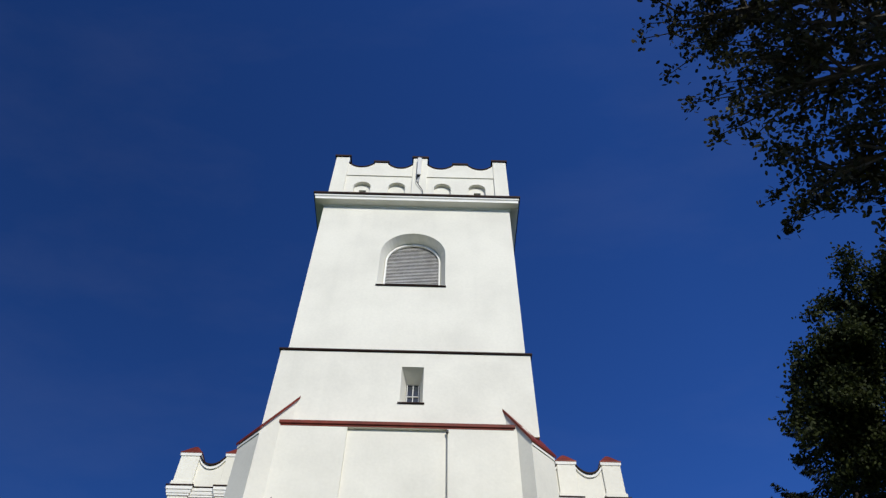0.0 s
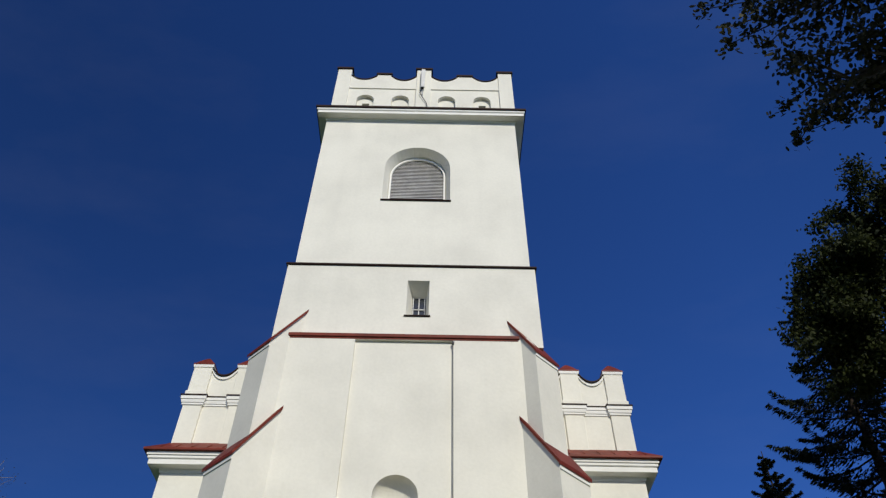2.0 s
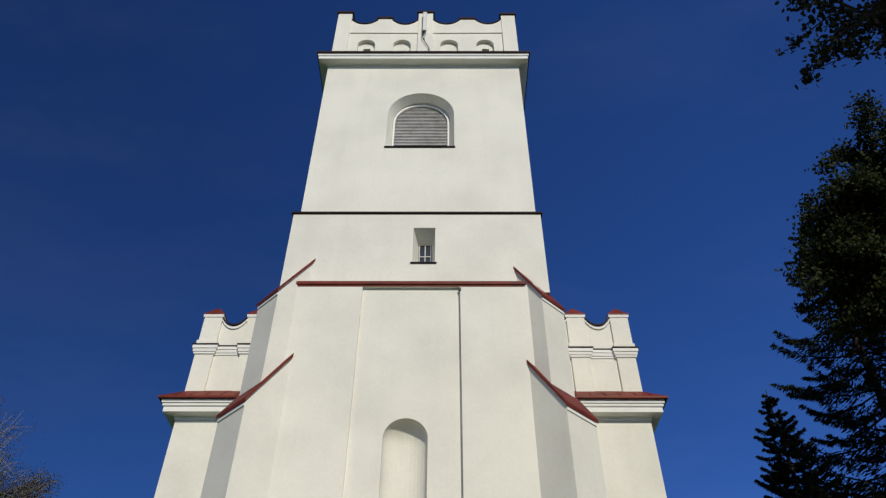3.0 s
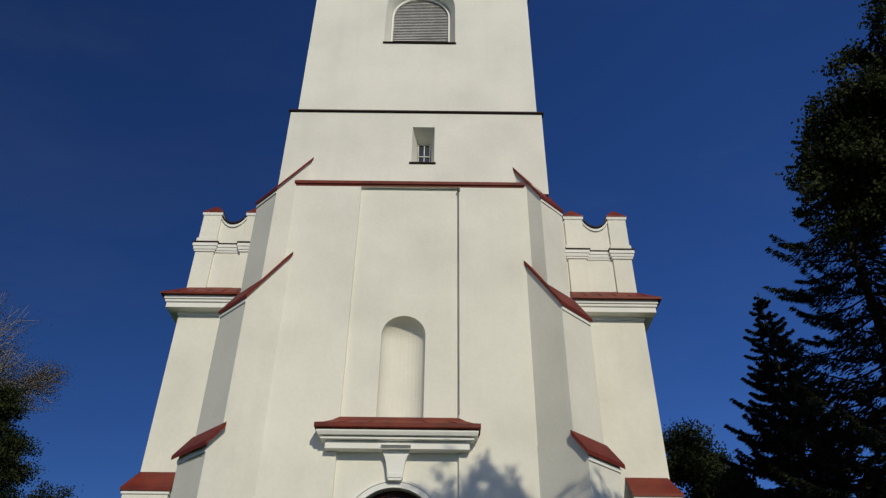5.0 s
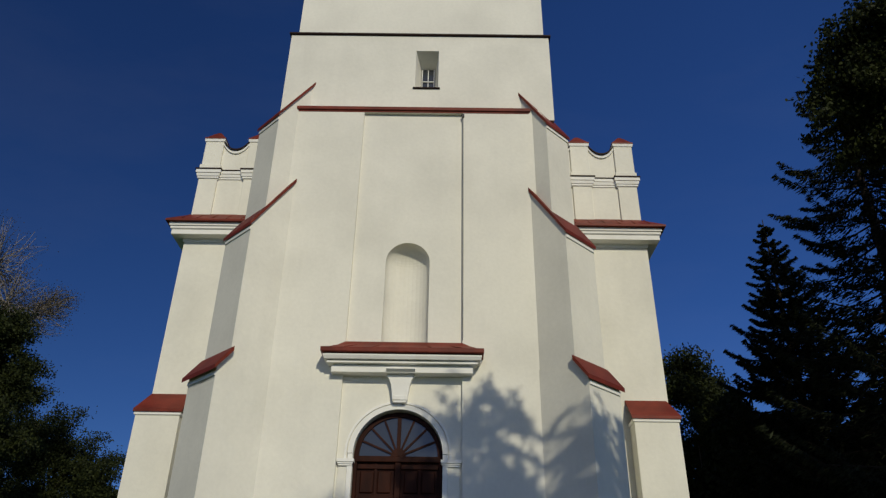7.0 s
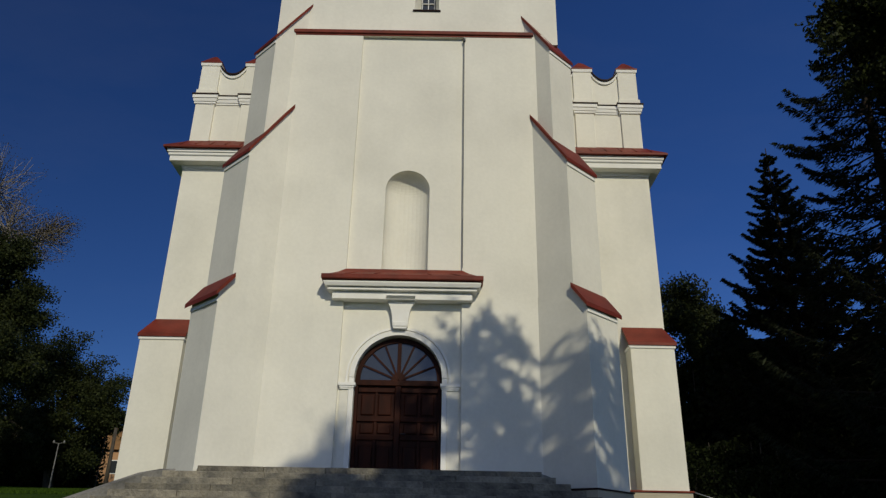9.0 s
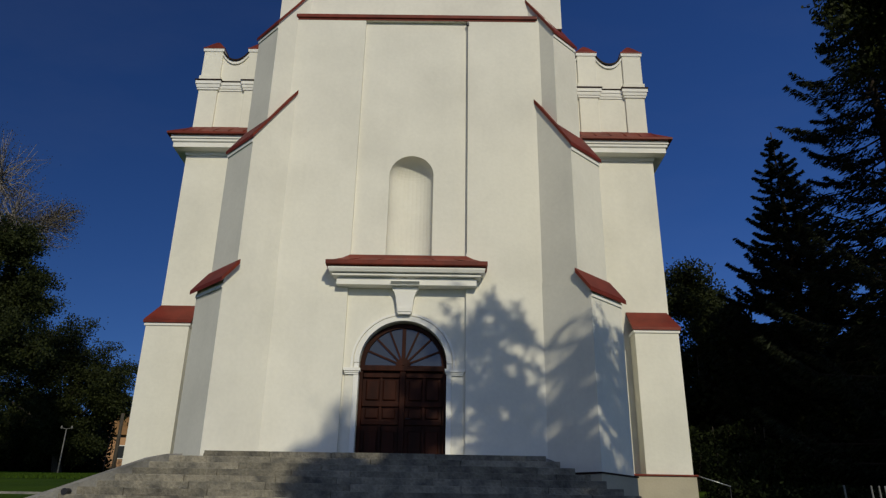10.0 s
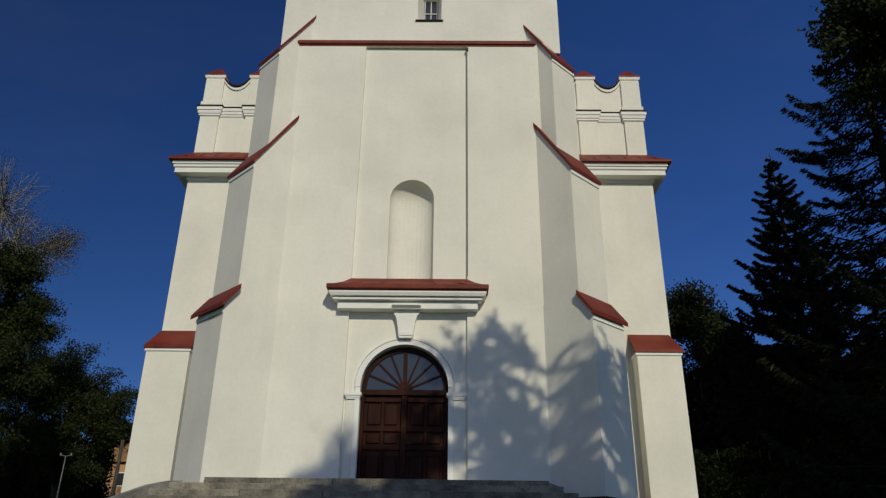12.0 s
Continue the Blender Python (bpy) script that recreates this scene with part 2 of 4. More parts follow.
def tube(points, radii, sides=8, bm=None):
    bm = bm or bmesh.new()
    rings = []
    for i, p in enumerate(points):
        p = Vector(p)
        d = (Vector(points[min(i + 1, len(points) - 1)]) - Vector(points[max(i - 1, 0)])).normalized()
        s = d.cross(Vector((0.3, 0.9, 0.1))).normalized()
        u = d.cross(s)
        rings.append([bm.verts.new(p + (s * math.cos(k * math.tau / sides) + u * math.sin(k * math.tau / sides)) * radii[i]) for k in range(sides)])
    for a, b in zip(rings, rings[1:]):
        for k in range(sides):
            bm.faces.new((a[k], a[(k + 1) % sides], b[(k + 1) % sides], b[k]))
    bm.faces.new(rings[0][::-1]), bm.faces.new(rings[-1])
    return bm


def cut(solid, cutters):
    """The solid less the cutters, as a new bmesh."""
    def temp(bm, name):
        bmesh.ops.recalc_face_normals(bm, faces=bm.faces)
        me = bpy.data.meshes.new(name)
        bm.to_mesh(me)
        bm.free()
        return new(name, me)
    body = temp(solid, "body_blank")
    tools = [temp(c, "cutter_blank") for c in cutters]
    for t in tools:
        m = body.modifiers.new("opening", "BOOLEAN")
        m.operation, m.solver, m.object = "DIFFERENCE", "EXACT", t
    dg = bpy.context.evaluated_depsgraph_get()
    me = bpy.data.meshes.new_from_object(body.evaluated_get(dg))
    out = bmesh.new()
    out.from_mesh(me)
    for o in (body, *tools):
        old = o.data
        bpy.data.objects.remove(o)
        bpy.data.meshes.remove(old)
    bpy.data.meshes.remove(me)
    return out


# ---- ground ----
def height(x, y):
    """Lawn that climbs from the foot of the stairs to the church hill."""
    z = np.interp(y, (-400, 3, 17, 22, 62, 90, 140, 2500), (-1.6, -1.6, 1.0, 1.55, 4.9, 8.2, 14.5, 60.0))
    # a shallow dip beside the nave
    dip = 0.5 * min(max((x - 3.5) / 3.0, 0.0), 1.0) * min(max((y - 15.0) / 3.0, 0.0), 1.0) * min(max((27.5 - y) / 3.0, 0.0), 1.0)
    return z - dip + 0.05 * noise.noise((x * 0.11, y * 0.11, 3.0))


def build_ground():
    bm = bmesh.new()
    xs = sorted({*np.arange(-90, 91, 3.0), -2500, -1200, -500, -220, -140, 140, 220, 500, 1200, 2500})
    ys = sorted({*np.arange(-60, 141, 3.0), 3.0, 17.0, 22.0, -2500, -1200, -400, -150, 220, 500, 1200, 2500})
    grid = [[bm.verts.new((x, y, height(x, y) if abs(x) < 150 and -100 < y < 150 else float(np.interp(y, (-400, 3, 17, 22, 62, 90, 140, 2500), (-1.6, -1.6, 1.0, 1.55, 4.9, 8.2, 14.5, 60.0))))) for x in xs] for y in ys]
    for a, b in zip(grid, grid[1:]):
        for i in range(len(xs) - 1):
            bm.faces.new((a[i], a[i + 1], b[i + 1], b[i]))
    tagged(part("ground", bm, GRASS, smooth=True), "mown green lawn rising to the church hill", "lawn", kind="structure")


build_ground()
# unseen gravel sheet, added to bounce warm light up at the facade
bm = bmesh.new()
court = [[bm.verts.new((x, y, height(x, y) + 0.02)) for x in (-16, -11, -6, -1, 4, 9, 14)] for y in (-30, -24, -18, -12, -6, 0, 3)]
for a, b in zip(court, court[1:]):
    for i in range(6):
        bm.faces.new((a[i], a[i + 1], b[i + 1], b[i]))
tagged(part("forecourt", bm, GRAVEL), "unseen grey-brown gravel forecourt added to bounce light onto the facade", "forecourt", kind="structure")

bm = bmesh.new()
for k in range(6):
    a = -14.2 + k * 1.0
    box(a + 0.004, a + 0.996, 16.3, 16.42, height(a, 16.3) - 0.25, height(a + 0.5, 16.3) + 0.05, 0.012, bm)
tagged(part("kerb", bm, CONCRETE), "low grey concrete kerb along the lawn", "kerb", kind="structure")

# ---- church ----
church = thing("church", -1.1, 19.0, 1.7, "white plastered church with red sheet roofs and a battlemented tower", "church")
CX = -1.15


def seams(parent, a0, a1, b0, b1, count, r=0.018):
    """Standing seams laid down a roof slope between its upper edge a0-a1 and its lower edge b0-b1."""
    for i in range(count):
        f = (i + 0.5) / count
        part("seam", beam(Vector(a0).lerp(Vector(a1), f), Vector(b0).lerp(Vector(b1), f), r, r * 2), RED, parent)


# tower, three storeys, each set back a little
low = cut(prism([(-5.62, -1.5), (3.43, -1.5), (3.43, 15.0), (2.95, 15.66), (-5.15, 15.66), (-5.62, 15.0)], "y", 19.0, 28.7), [
    box(-2.76, 0.46, 18.5, 19.11, -2.0, 15.498),
    prism(arch(-1.19, 1.155, -2.0, 4.44), "y", 18.7, 19.62)])
niche = bmesh.new()
NR, NC = 0.645, -1.145
rows = []
for k in range(22):
    z = 7.2 + (10.02 - 7.2) * min(k / 9, 1) if k < 10 else 10.02 + NR * math.sin((k - 9) / 12 * math.pi / 2)
    r = NR if k < 10 else NR * math.cos((k - 9) / 12 * math.pi / 2)
    r = max(r, 0.004)
    rows.append([niche.verts.new((NC + r * math.cos(a * math.tau / 32), 19.11 + 0.8 * r * math.sin(a * math.tau / 32), z)) for a in range(32)])
for a, b in zip(rows, rows[1:]):
    for i in range(32):
        niche.faces.new((a[i], a[(i + 1) % 32], b[(i + 1) % 32], b[i]))
niche.faces.new(rows[0][::-1]), niche.faces.new(rows[-1])
low = cut(low, [niche])
tower_low = part("lower_tower_wall", low, PLASTER, church)
mid = cut(box(-5.62, 3.51, 19.3, 28.4, 15.5, 19.3), [])
splay = bmesh.new()
va = [splay.verts.new(c) for c in ((-1.19, 19.2, 16.82), (-0.35, 19.2, 16.82), (-0.35, 19.2, 18.55), (-1.19, 19.2, 18.55))]
vb = [splay.verts.new(c) for c in ((-0.98, 19.95, 16.95), (-0.50, 19.95, 16.95), (-0.50, 19.95, 18.2), (-0.98, 19.95, 18.2))]
splay.faces.new(va), splay.faces.new(vb[::-1])
for i in range(4):
    splay.faces.new((va[i], vb[i], vb[(i + 1) % 4], va[(i + 1) % 4]))
mid = cut(mid, [splay])
tower_mid = part("middle_tower_wall", mid, PLASTER, church)
BC, BH = -1.06, 1.42
bell = bmesh.new()
fa = [bell.verts.new((x, 19.50, z)) for x, z in arch(BC, BH + 0.02, 23.34, 25.55, 1.49)]
fb = [bell.verts.new((x, 20.20, z)) for x, z in arch(BC, 1.19, 23.36, 25.55, 1.26)]
bell.faces.new(fa), bell.faces.new(fb[::-1])
for i in range(len(fa)):
    bell.faces.new((fa[i], fb[i], fb[(i + 1) % len(fa)], fa[(i + 1) % len(fa)]))
top = cut(box(-5.44, 3.38, 19.55, 28.2, 19.2, 29.2), [bell])
tower_top = part("belfry_wall", top, PLASTER, church)

# bands and cornices of the tower
belt = part("belt_flashing", band(-4.92, 2.62, 19.0, 20.0, ((-0.3, 15.558), (0.03, 15.558), (0.065, 15.575), (0.065, 15.68), (0.03, 15.71), (-0.02, 15.76), (-0.31, 16.0))), RED, church, "dark red sheet belt roof")
part("drip_rail", band(-4.92, 2.62, 19.0, 20.0, ((-0.1, 15.50), (0.012, 15.50), (0.012, 15.556), (-0.1, 15.557))), RED, belt)
part("string_course", band(-5.62, 3.51, 19.3, 28.4, ((0.01, 19.19), (0.07, 19.21), (0.07, 19.27), (-0.17, 19.42))), BROWN, church, "dark sheet string course")
part("tower_cornice", band(-5.44, 3.38, 19.55, 28.2, ((0.01, 29.03), (0.035, 29.035), (0.045, 29.09), (0.075, 29.13), (0.40, 29.135), (0.40, 29.31), (0.415, 29.313), (0.45, 29.345), (0.45, 29.48), (0.40, 29.485))), TRIM, church, "white moulded cornice")
part("cornice_flashing", band(-5.44, 3.38, 19.55, 28.2, ((0.42, 29.49), (0.49, 29.46), (0.51, 29.46), (0.51, 29.58), (0.05, 29.80))), BROWN, church, "brown sheet over the cornice")


def sag(x0, x1, z_end, z_low, n=10):
    """A hanging curve between two merlons."""
    return [(x0 + (x1 - x0) * i / n, z_low + (z_end - z_low) * abs(2 * i / n - 1) ** 2.2) for i in range(n + 1)]


def build_parapet():
    y0 = 19.55
    outline = [(-5.38, 29.7), (3.42, 29.7), (3.42, 33.0)] + sag(2.77, 1.44, 33.25, 32.8) + [(1.44, 33.3), (0.72, 33.3)] + sag(0.72, -0.63, 33.2, 32.78) \
        + sag(-1.36, -2.67, 33.2, 32.76) + [(-2.67, 33.36), (-3.36, 33.36)] + sag(-3.36, -4.70, 33.2, 32.8) + [(-5.38, 33.0)]
    body = prism(outline, "y", y0 + 0.08, y0 + 0.5)
    centres = (-3.82, -2.10, 0.17, 1.90)
    body = cut(body, [prism(arch(c, 0.42, 29.9, 31.05, 0.42), "y", y0 - 0.2, y0 + 0.28) for c in centres] + [box(c - 0.17, c + 0.17, y0, y0 + 0.9, 30.45, 30.98) for c in (-3.80, 1.92)])
    para = part("parapet_wall", body, PLASTER, church)
    for c in (-3.80, 1.92):
        part("loophole", box(c - 0.168, c + 0.168, y0 + 0.42, y0 + 0.47, 30.452, 30.978), DARK, para, "small dark loophole")
    upper = [(-4.70, 32.02), (-1.36, 32.0)] + sag(-1.36, -2.67, 33.15, 32.72) + [(-2.67, 33.3), (-3.36, 33.3)] + sag(-3.36, -4.70, 33.15, 32.76)
    part("parapet_band", prism(upper, "y", y0 + 0.03, y0 + 0.1), PLASTER, para)
    upper = [(-0.63, 32.0), (2.77, 32.02)] + sag(2.77, 1.44, 33.2, 32.76) + [(1.44, 33.26), (0.72, 33.26)] + sag(0.72, -0.63, 33.15, 32.74)
    part("parapet_band", prism(upper, "y", y0 + 0.03, y0 + 0.1), PLASTER, para)
    for x0, x1, z in ((-5.40, -4.70, 33.78), (-1.36, -0.63, 33.82), (2.77, 3.46, 33.62)):
        pier = part("merlon", box(x0, x1, y0 - 0.02, y0 + 0.55, 29.7, z, 0.015), PLASTER, church)
        part("merlon_cap", band(x0, x1, y0 - 0.02, y0 + 0.55, ((0.01, z - 0.09), (0.07, z - 0.08), (0.07, z + 0.05), (-0.2, z + 0.16))), BROWN, pier, "brown sheet cap")
    for x0, x1, z in ((-3.36, -2.67, 33.36), (0.72, 1.44, 33.3)):
        part("merlon_cap", band(x0, x1, y0 + 0.03, y0 + 0.5, ((0.01, z - 0.09), (0.06, z - 0.08), (0.06, z + 0.05), (-0.2, z + 0.14))), BROWN, para, "brown sheet cap")
    for a, b, e, lo in ((2.77, 1.44, 33.25, 32.8), (0.72, -0.63, 33.2, 32.78), (-1.36, -2.67, 33.2, 32.76), (-3.36, -4.70, 33.2, 32.8)):
        c = sag(a, b, e, lo)
        part("coping", prism([(x, z + 0.004) for x, z in c] + [(x, z + 0.05) for x, z in c[::-1]], "y", y0 - 0.01, y0 + 0.55), BROWN, para, "thin brown coping sheet")
    part("parapet_side", box(-5.38, -4.95, y0 + 0.56, 28.1, 29.7, 32.9), PLASTER, para)
    part("parapet_side", box(-4.94, 2.98, 27.67, 28.1, 29.7, 32.9), PLASTER, para)
    part("parapet_side", box(2.99, 3.42, y0 + 0.56, 28.1, 29.7, 32.9), PLASTER, para)


build_parapet()


def build_belfry_window():
    w = part("belfry_window", prism(arch(BC, 1.18, 23.37, 25.55, 1.25), "y", 20.18, 20.196), DARK, church, "arched louvred belfry window")
    frame_bm = cut(prism(arch(BC, 1.215, 23.37, 25.55, 1.285), "y", 20.02, 20.10), [prism(arch(BC, 1.14, 23.42, 25.55, 1.20), "y", 19.8, 20.4)])
    part("frame", frame_bm, TRIM, w, "thin pale frame")
    bm = bmesh.new()
    for i in range(33):
        z = 23.48 + i * 0.1
        half = 1.14 if z < 25.55 else 1.14 * math.sqrt(max(0.0, 1 - ((z - 25.55) / 1.2) ** 2))
        if half > 0.1:
            beam((BC - half, 20.13, z), (BC + half, 20.13, z), 0.090, 0.014, bm)
    for v in bm.verts:
        k = (v.co.z - 23.48) - round((v.co.z - 23.48) / 0.1) * 0.1
        v.co.y += k * 0.55
    part("louvre", bm, LOUVRE, w, "grey horizontal louvre slats")["kind"] = "stuff"
    part("sill", box(BC - 1.46, BC + 1.46, 19.48, 20.1, 23.29, 23.335, 0.008), BROWN, w, "brown sheet sill")


build_belfry_window()


def build_small_window():
    w = part("stair_window", box(-0.975, -0.505, 19.93, 19.946, 16.96, 18.19), GLASS, church, "small barred window in a splayed reveal")
    for a, b in (((-0.95, 16.96), (-0.95, 18.18)), ((-0.53, 16.96), (-0.53, 18.18)), ((-0.74, 16.96), (-0.74, 18.18)), ((-0.97, 17.62), (-0.51, 17.62))):
        part("bar", beam((a[0], 19.90, a[1]), (b[0], 19.90, b[1]), 0.028, 0.03), LOUVRE, w)
    part("sill", box(-1.23, -0.31, 19.24, 19.6, 16.775, 16.815, 0.006), BROWN, w, "brown sheet sill")


build_small_window()


# ---- corner buttresses of the tower, set diagonally in three stages ----
def build_buttress(side):
    """side -1 or 1: which front corner of the tower it leans on."""
    mx = lambda x: x if side < 0 else 2 * -1.1 - x
    C = Vector((-5.74, 18.99))
    u, s = Vector((-1, -1)).normalized(), Vector((1, -1)).normalized()

    def plan(half, out, back=1.6):
        pts = [C + s * half - u * back, C + s * half + u * out, C - s * half + u * out, C - s * half - u * back]
        return [(mx(p.x), p.y) for p in pts]

    # reach of the three stages beyond the tower corner, along the diagonal
    reach = [0.085, 0.51, 0.84] if side < 0 else [-0.05, 0.46, 0.84]

    def sloped(half, r0, r1, foot, z_in, z_out, z_back=None):
        """A pier whose top falls from z_in at reach r0 to z_out at reach r1."""
        bm = bmesh.new()
        def v(h, r, z):
            p = C + s * h + u * r
            return bm.verts.new((mx(p.x), p.y, z))
        L = [v(half, r0, foot), v(half, r1, foot), v(half, r1, z_out), v(half, r0, z_in)]
        R = [v(-half, r0, foot), v(-half, r1, foot), v(-half, r1, z_out), v(-half, r0, z_in)]
        bm.faces.new(L), bm.faces.new(R[::-1])
        for i in range(4):
            j = (i + 1) % 4
            bm.faces.new((L[i], R[i], R[j], L[j]))
        return bm

    def sheet(half, r0, r1, z_in, z_out, over=0.06, thick=0.05, drop=0.07):
        """The roof sheet on such a slope, with its overhang and folded edge."""
        slope = (z_in - z_out) / (r1 - r0)
        z_end = z_out - slope * over
        bm = bmesh.new()
        def v(h, r, z):
            p = C + s * h + u * r
            return bm.verts.new((mx(p.x), p.y, z))
        h = half + over
        up = 0.03
        ring = lambda k: [v(k * h, r0, z_in + up + thick * 1.3), v(k * h, r1 + over, z_end + up + thick), v(k * h, r1 + over, z_end + up - drop), v(k * h, r0, z_in + up - drop)]
        L, R = ring(1), ring(-1)
        bm.faces.new(L), bm.faces.new(R[::-1])
        for i in range(4):
            j = (i + 1) % 4
            bm.faces.new((L[i], R[i], R[j], L[j]))
        return bm

    def stage(half, back, r, foot, z_out, slope):
        return sloped(half, back, r, foot, z_out + (r - back) * slope, z_out)

    def roof(half, back, r, z_out, slope, over=0.06):
        return sheet(half, back, r, z_out + (r - back) * slope, z_out, over)

    za = 15.03 if side < 0 else 14.90
    zb, kb = (10.76, 1.59) if side < 0 else (10.66, 1.55)
    zc, oc = (6.40, 0.13) if side < 0 else (6.25, 0.09)
    hold = part("buttress", stage(0.565, -1.3, reach[0], 9.0, za, 1.66), PLASTER, church, "diagonal corner buttress in three stages")
    part("weathering", roof(0.565, -1.14, reach[0], za, 1.66), RED, hold, "dark red sheet roof on the buttress")
    for h, r, z in ((0.565, reach[0], za - 0.135), (0.69, reach[1], zb - 0.135), (0.703, reach[2], zc - 0.04 - 1.3 * oc)):
        part("eave_moulding", sloped(h - 0.004, r - 0.03, r + 0.03, z - 0.11, z, z), TRIM, hold)
    part("buttress_stage", stage(0.69, -1.2, reach[1], 5.5, zb, kb), PLASTER, hold)
    part("weathering", roof(0.69, -0.74, reach[1], zb, kb), RED, hold, "dark red sheet roof on the buttress")
    part("buttress_stage", stage(0.703, -1.2, reach[2], -1.5, zc, 0.3), PLASTER, hold)
    part("buttress_plinth", sloped(0.775, -0.9, reach[2] + 0.045, -1.5, 1.62, 1.62), PLINTH, hold)
    part("plinth_flashing", sloped(0.80, -0.9, reach[2] + 0.07, 1.624, 1.70, 1.66), BROWN, hold)
    part("buttress_wedge", sloped(0.702, reach[1] - 0.1, reach[2], 6.0, zc + (reach[2] - reach[1] + 0.1) * 1.3, zc), PLASTER, hold)
    part("weathering", roof(0.73, reach[1] + 0.004, reach[2], zc, 1.3, oc), RED, hold, "dark red sheet roof on the buttress")


build_buttress(-1)
build_buttress(1)


# ---- portal ----
def build_canopy():
    x0, x1, y0, y1 = -3.05, 0.74, 18.76, 19.2
    c = part("door_canopy", band(x0, x1, y0, y1, ((0.0, 6.515), (0.0, 6.69), (-0.04, 6.692), (-0.04, 6.73), (0.12, 6.735), (0.12, 6.785), (0.07, 6.787), (0.07, 6.815), (0.19, 6.82), (0.21, 6.86), (0.23, 6.90), (0.23, 6.94), (0.16, 6.942), (0.16, 6.975))), TRIM, church, "white moulded cornice over the door")
    bm = bmesh.new()
    rings = [(-3.33, 1.02, 18.47, 6.98), (-3.34, 1.03, 18.455, 7.0), (-3.34, 1.03, 18.455, 7.11), (-3.14, 0.84, 18.62, 7.18), (-2.93, 0.65, 18.82, 7.31), (-2.76, 0.46, 19.0, 7.47), (-2.76, 0.46, 19.2, 7.48)]
    vs = [[bm.verts.new(p) for p in ((a, 19.2, z), (a, y, z), (b, y, z), (b, 19.2, z))] for a, b, y, z in rings]
    for p, q in zip(vs, vs[1:]):
        for i in range(3):
            bm.faces.new((p[i], p[i + 1], q[i + 1], q[i]))
    bm.faces.new(vs[0]), bm.faces.new(vs[-1])
    roof = part("canopy_roof", bm, RED, c, "red sheet roof with flared eaves")
    seams(roof, (-2.7, 18.84, 7.31), (0.4, 18.84, 7.31), (-3.1, 18.5, 7.13), (0.8, 18.5, 7.13), 5, 0.012)
    block = box(-1.57, -0.80, 18.66, 18.80, 6.505, 6.60)
    for v in block.verts:
        if v.co.y < 18.7 and v.co.z < 6.55:
            v.co.z = 6.585
    part("bracket_block", block, TRIM, c)
    pts = [(-0.37, 6.51), (-0.36, 6.46), (-0.30, 6.37), (-0.25, 6.22), (-0.215, 6.0), (-0.20, 5.80), (-0.16, 5.74)]
    outline = [(-1.19 + a, z) for a, z in pts] + [(-1.19 - a, z) for a, z in pts[::-1]]
    part("keystone", prism(outline, "y", 18.90, 19.15), TRIM, c, "curved white keystone")
    part("keystone_foot", box(-1.38, -1.0, 18.88, 19.14, 5.80, 5.93, 0.012), TRIM, c)


build_canopy()


def ring_bm(cx, cz, r0, r1, y0, y1, n=28):
    bm = bmesh.new()
    out = []
    for i in range(n + 1):
        a = math.pi * i / n
        out.append([bm.verts.new((cx + r * math.cos(a), y, cz + r * math.sin(a))) for r, y in ((r0, y0), (r1, y0), (r1, y1), (r0, y1))])
    for a, b in zip(out, out[1:]):
        for k in range(4):
            bm.faces.new((a[k], a[(k + 1) % 4], b[(k + 1) % 4], b[k]))
    bm.faces.new(out[0]), bm.faces.new(out[-1][::-1])
    return bm


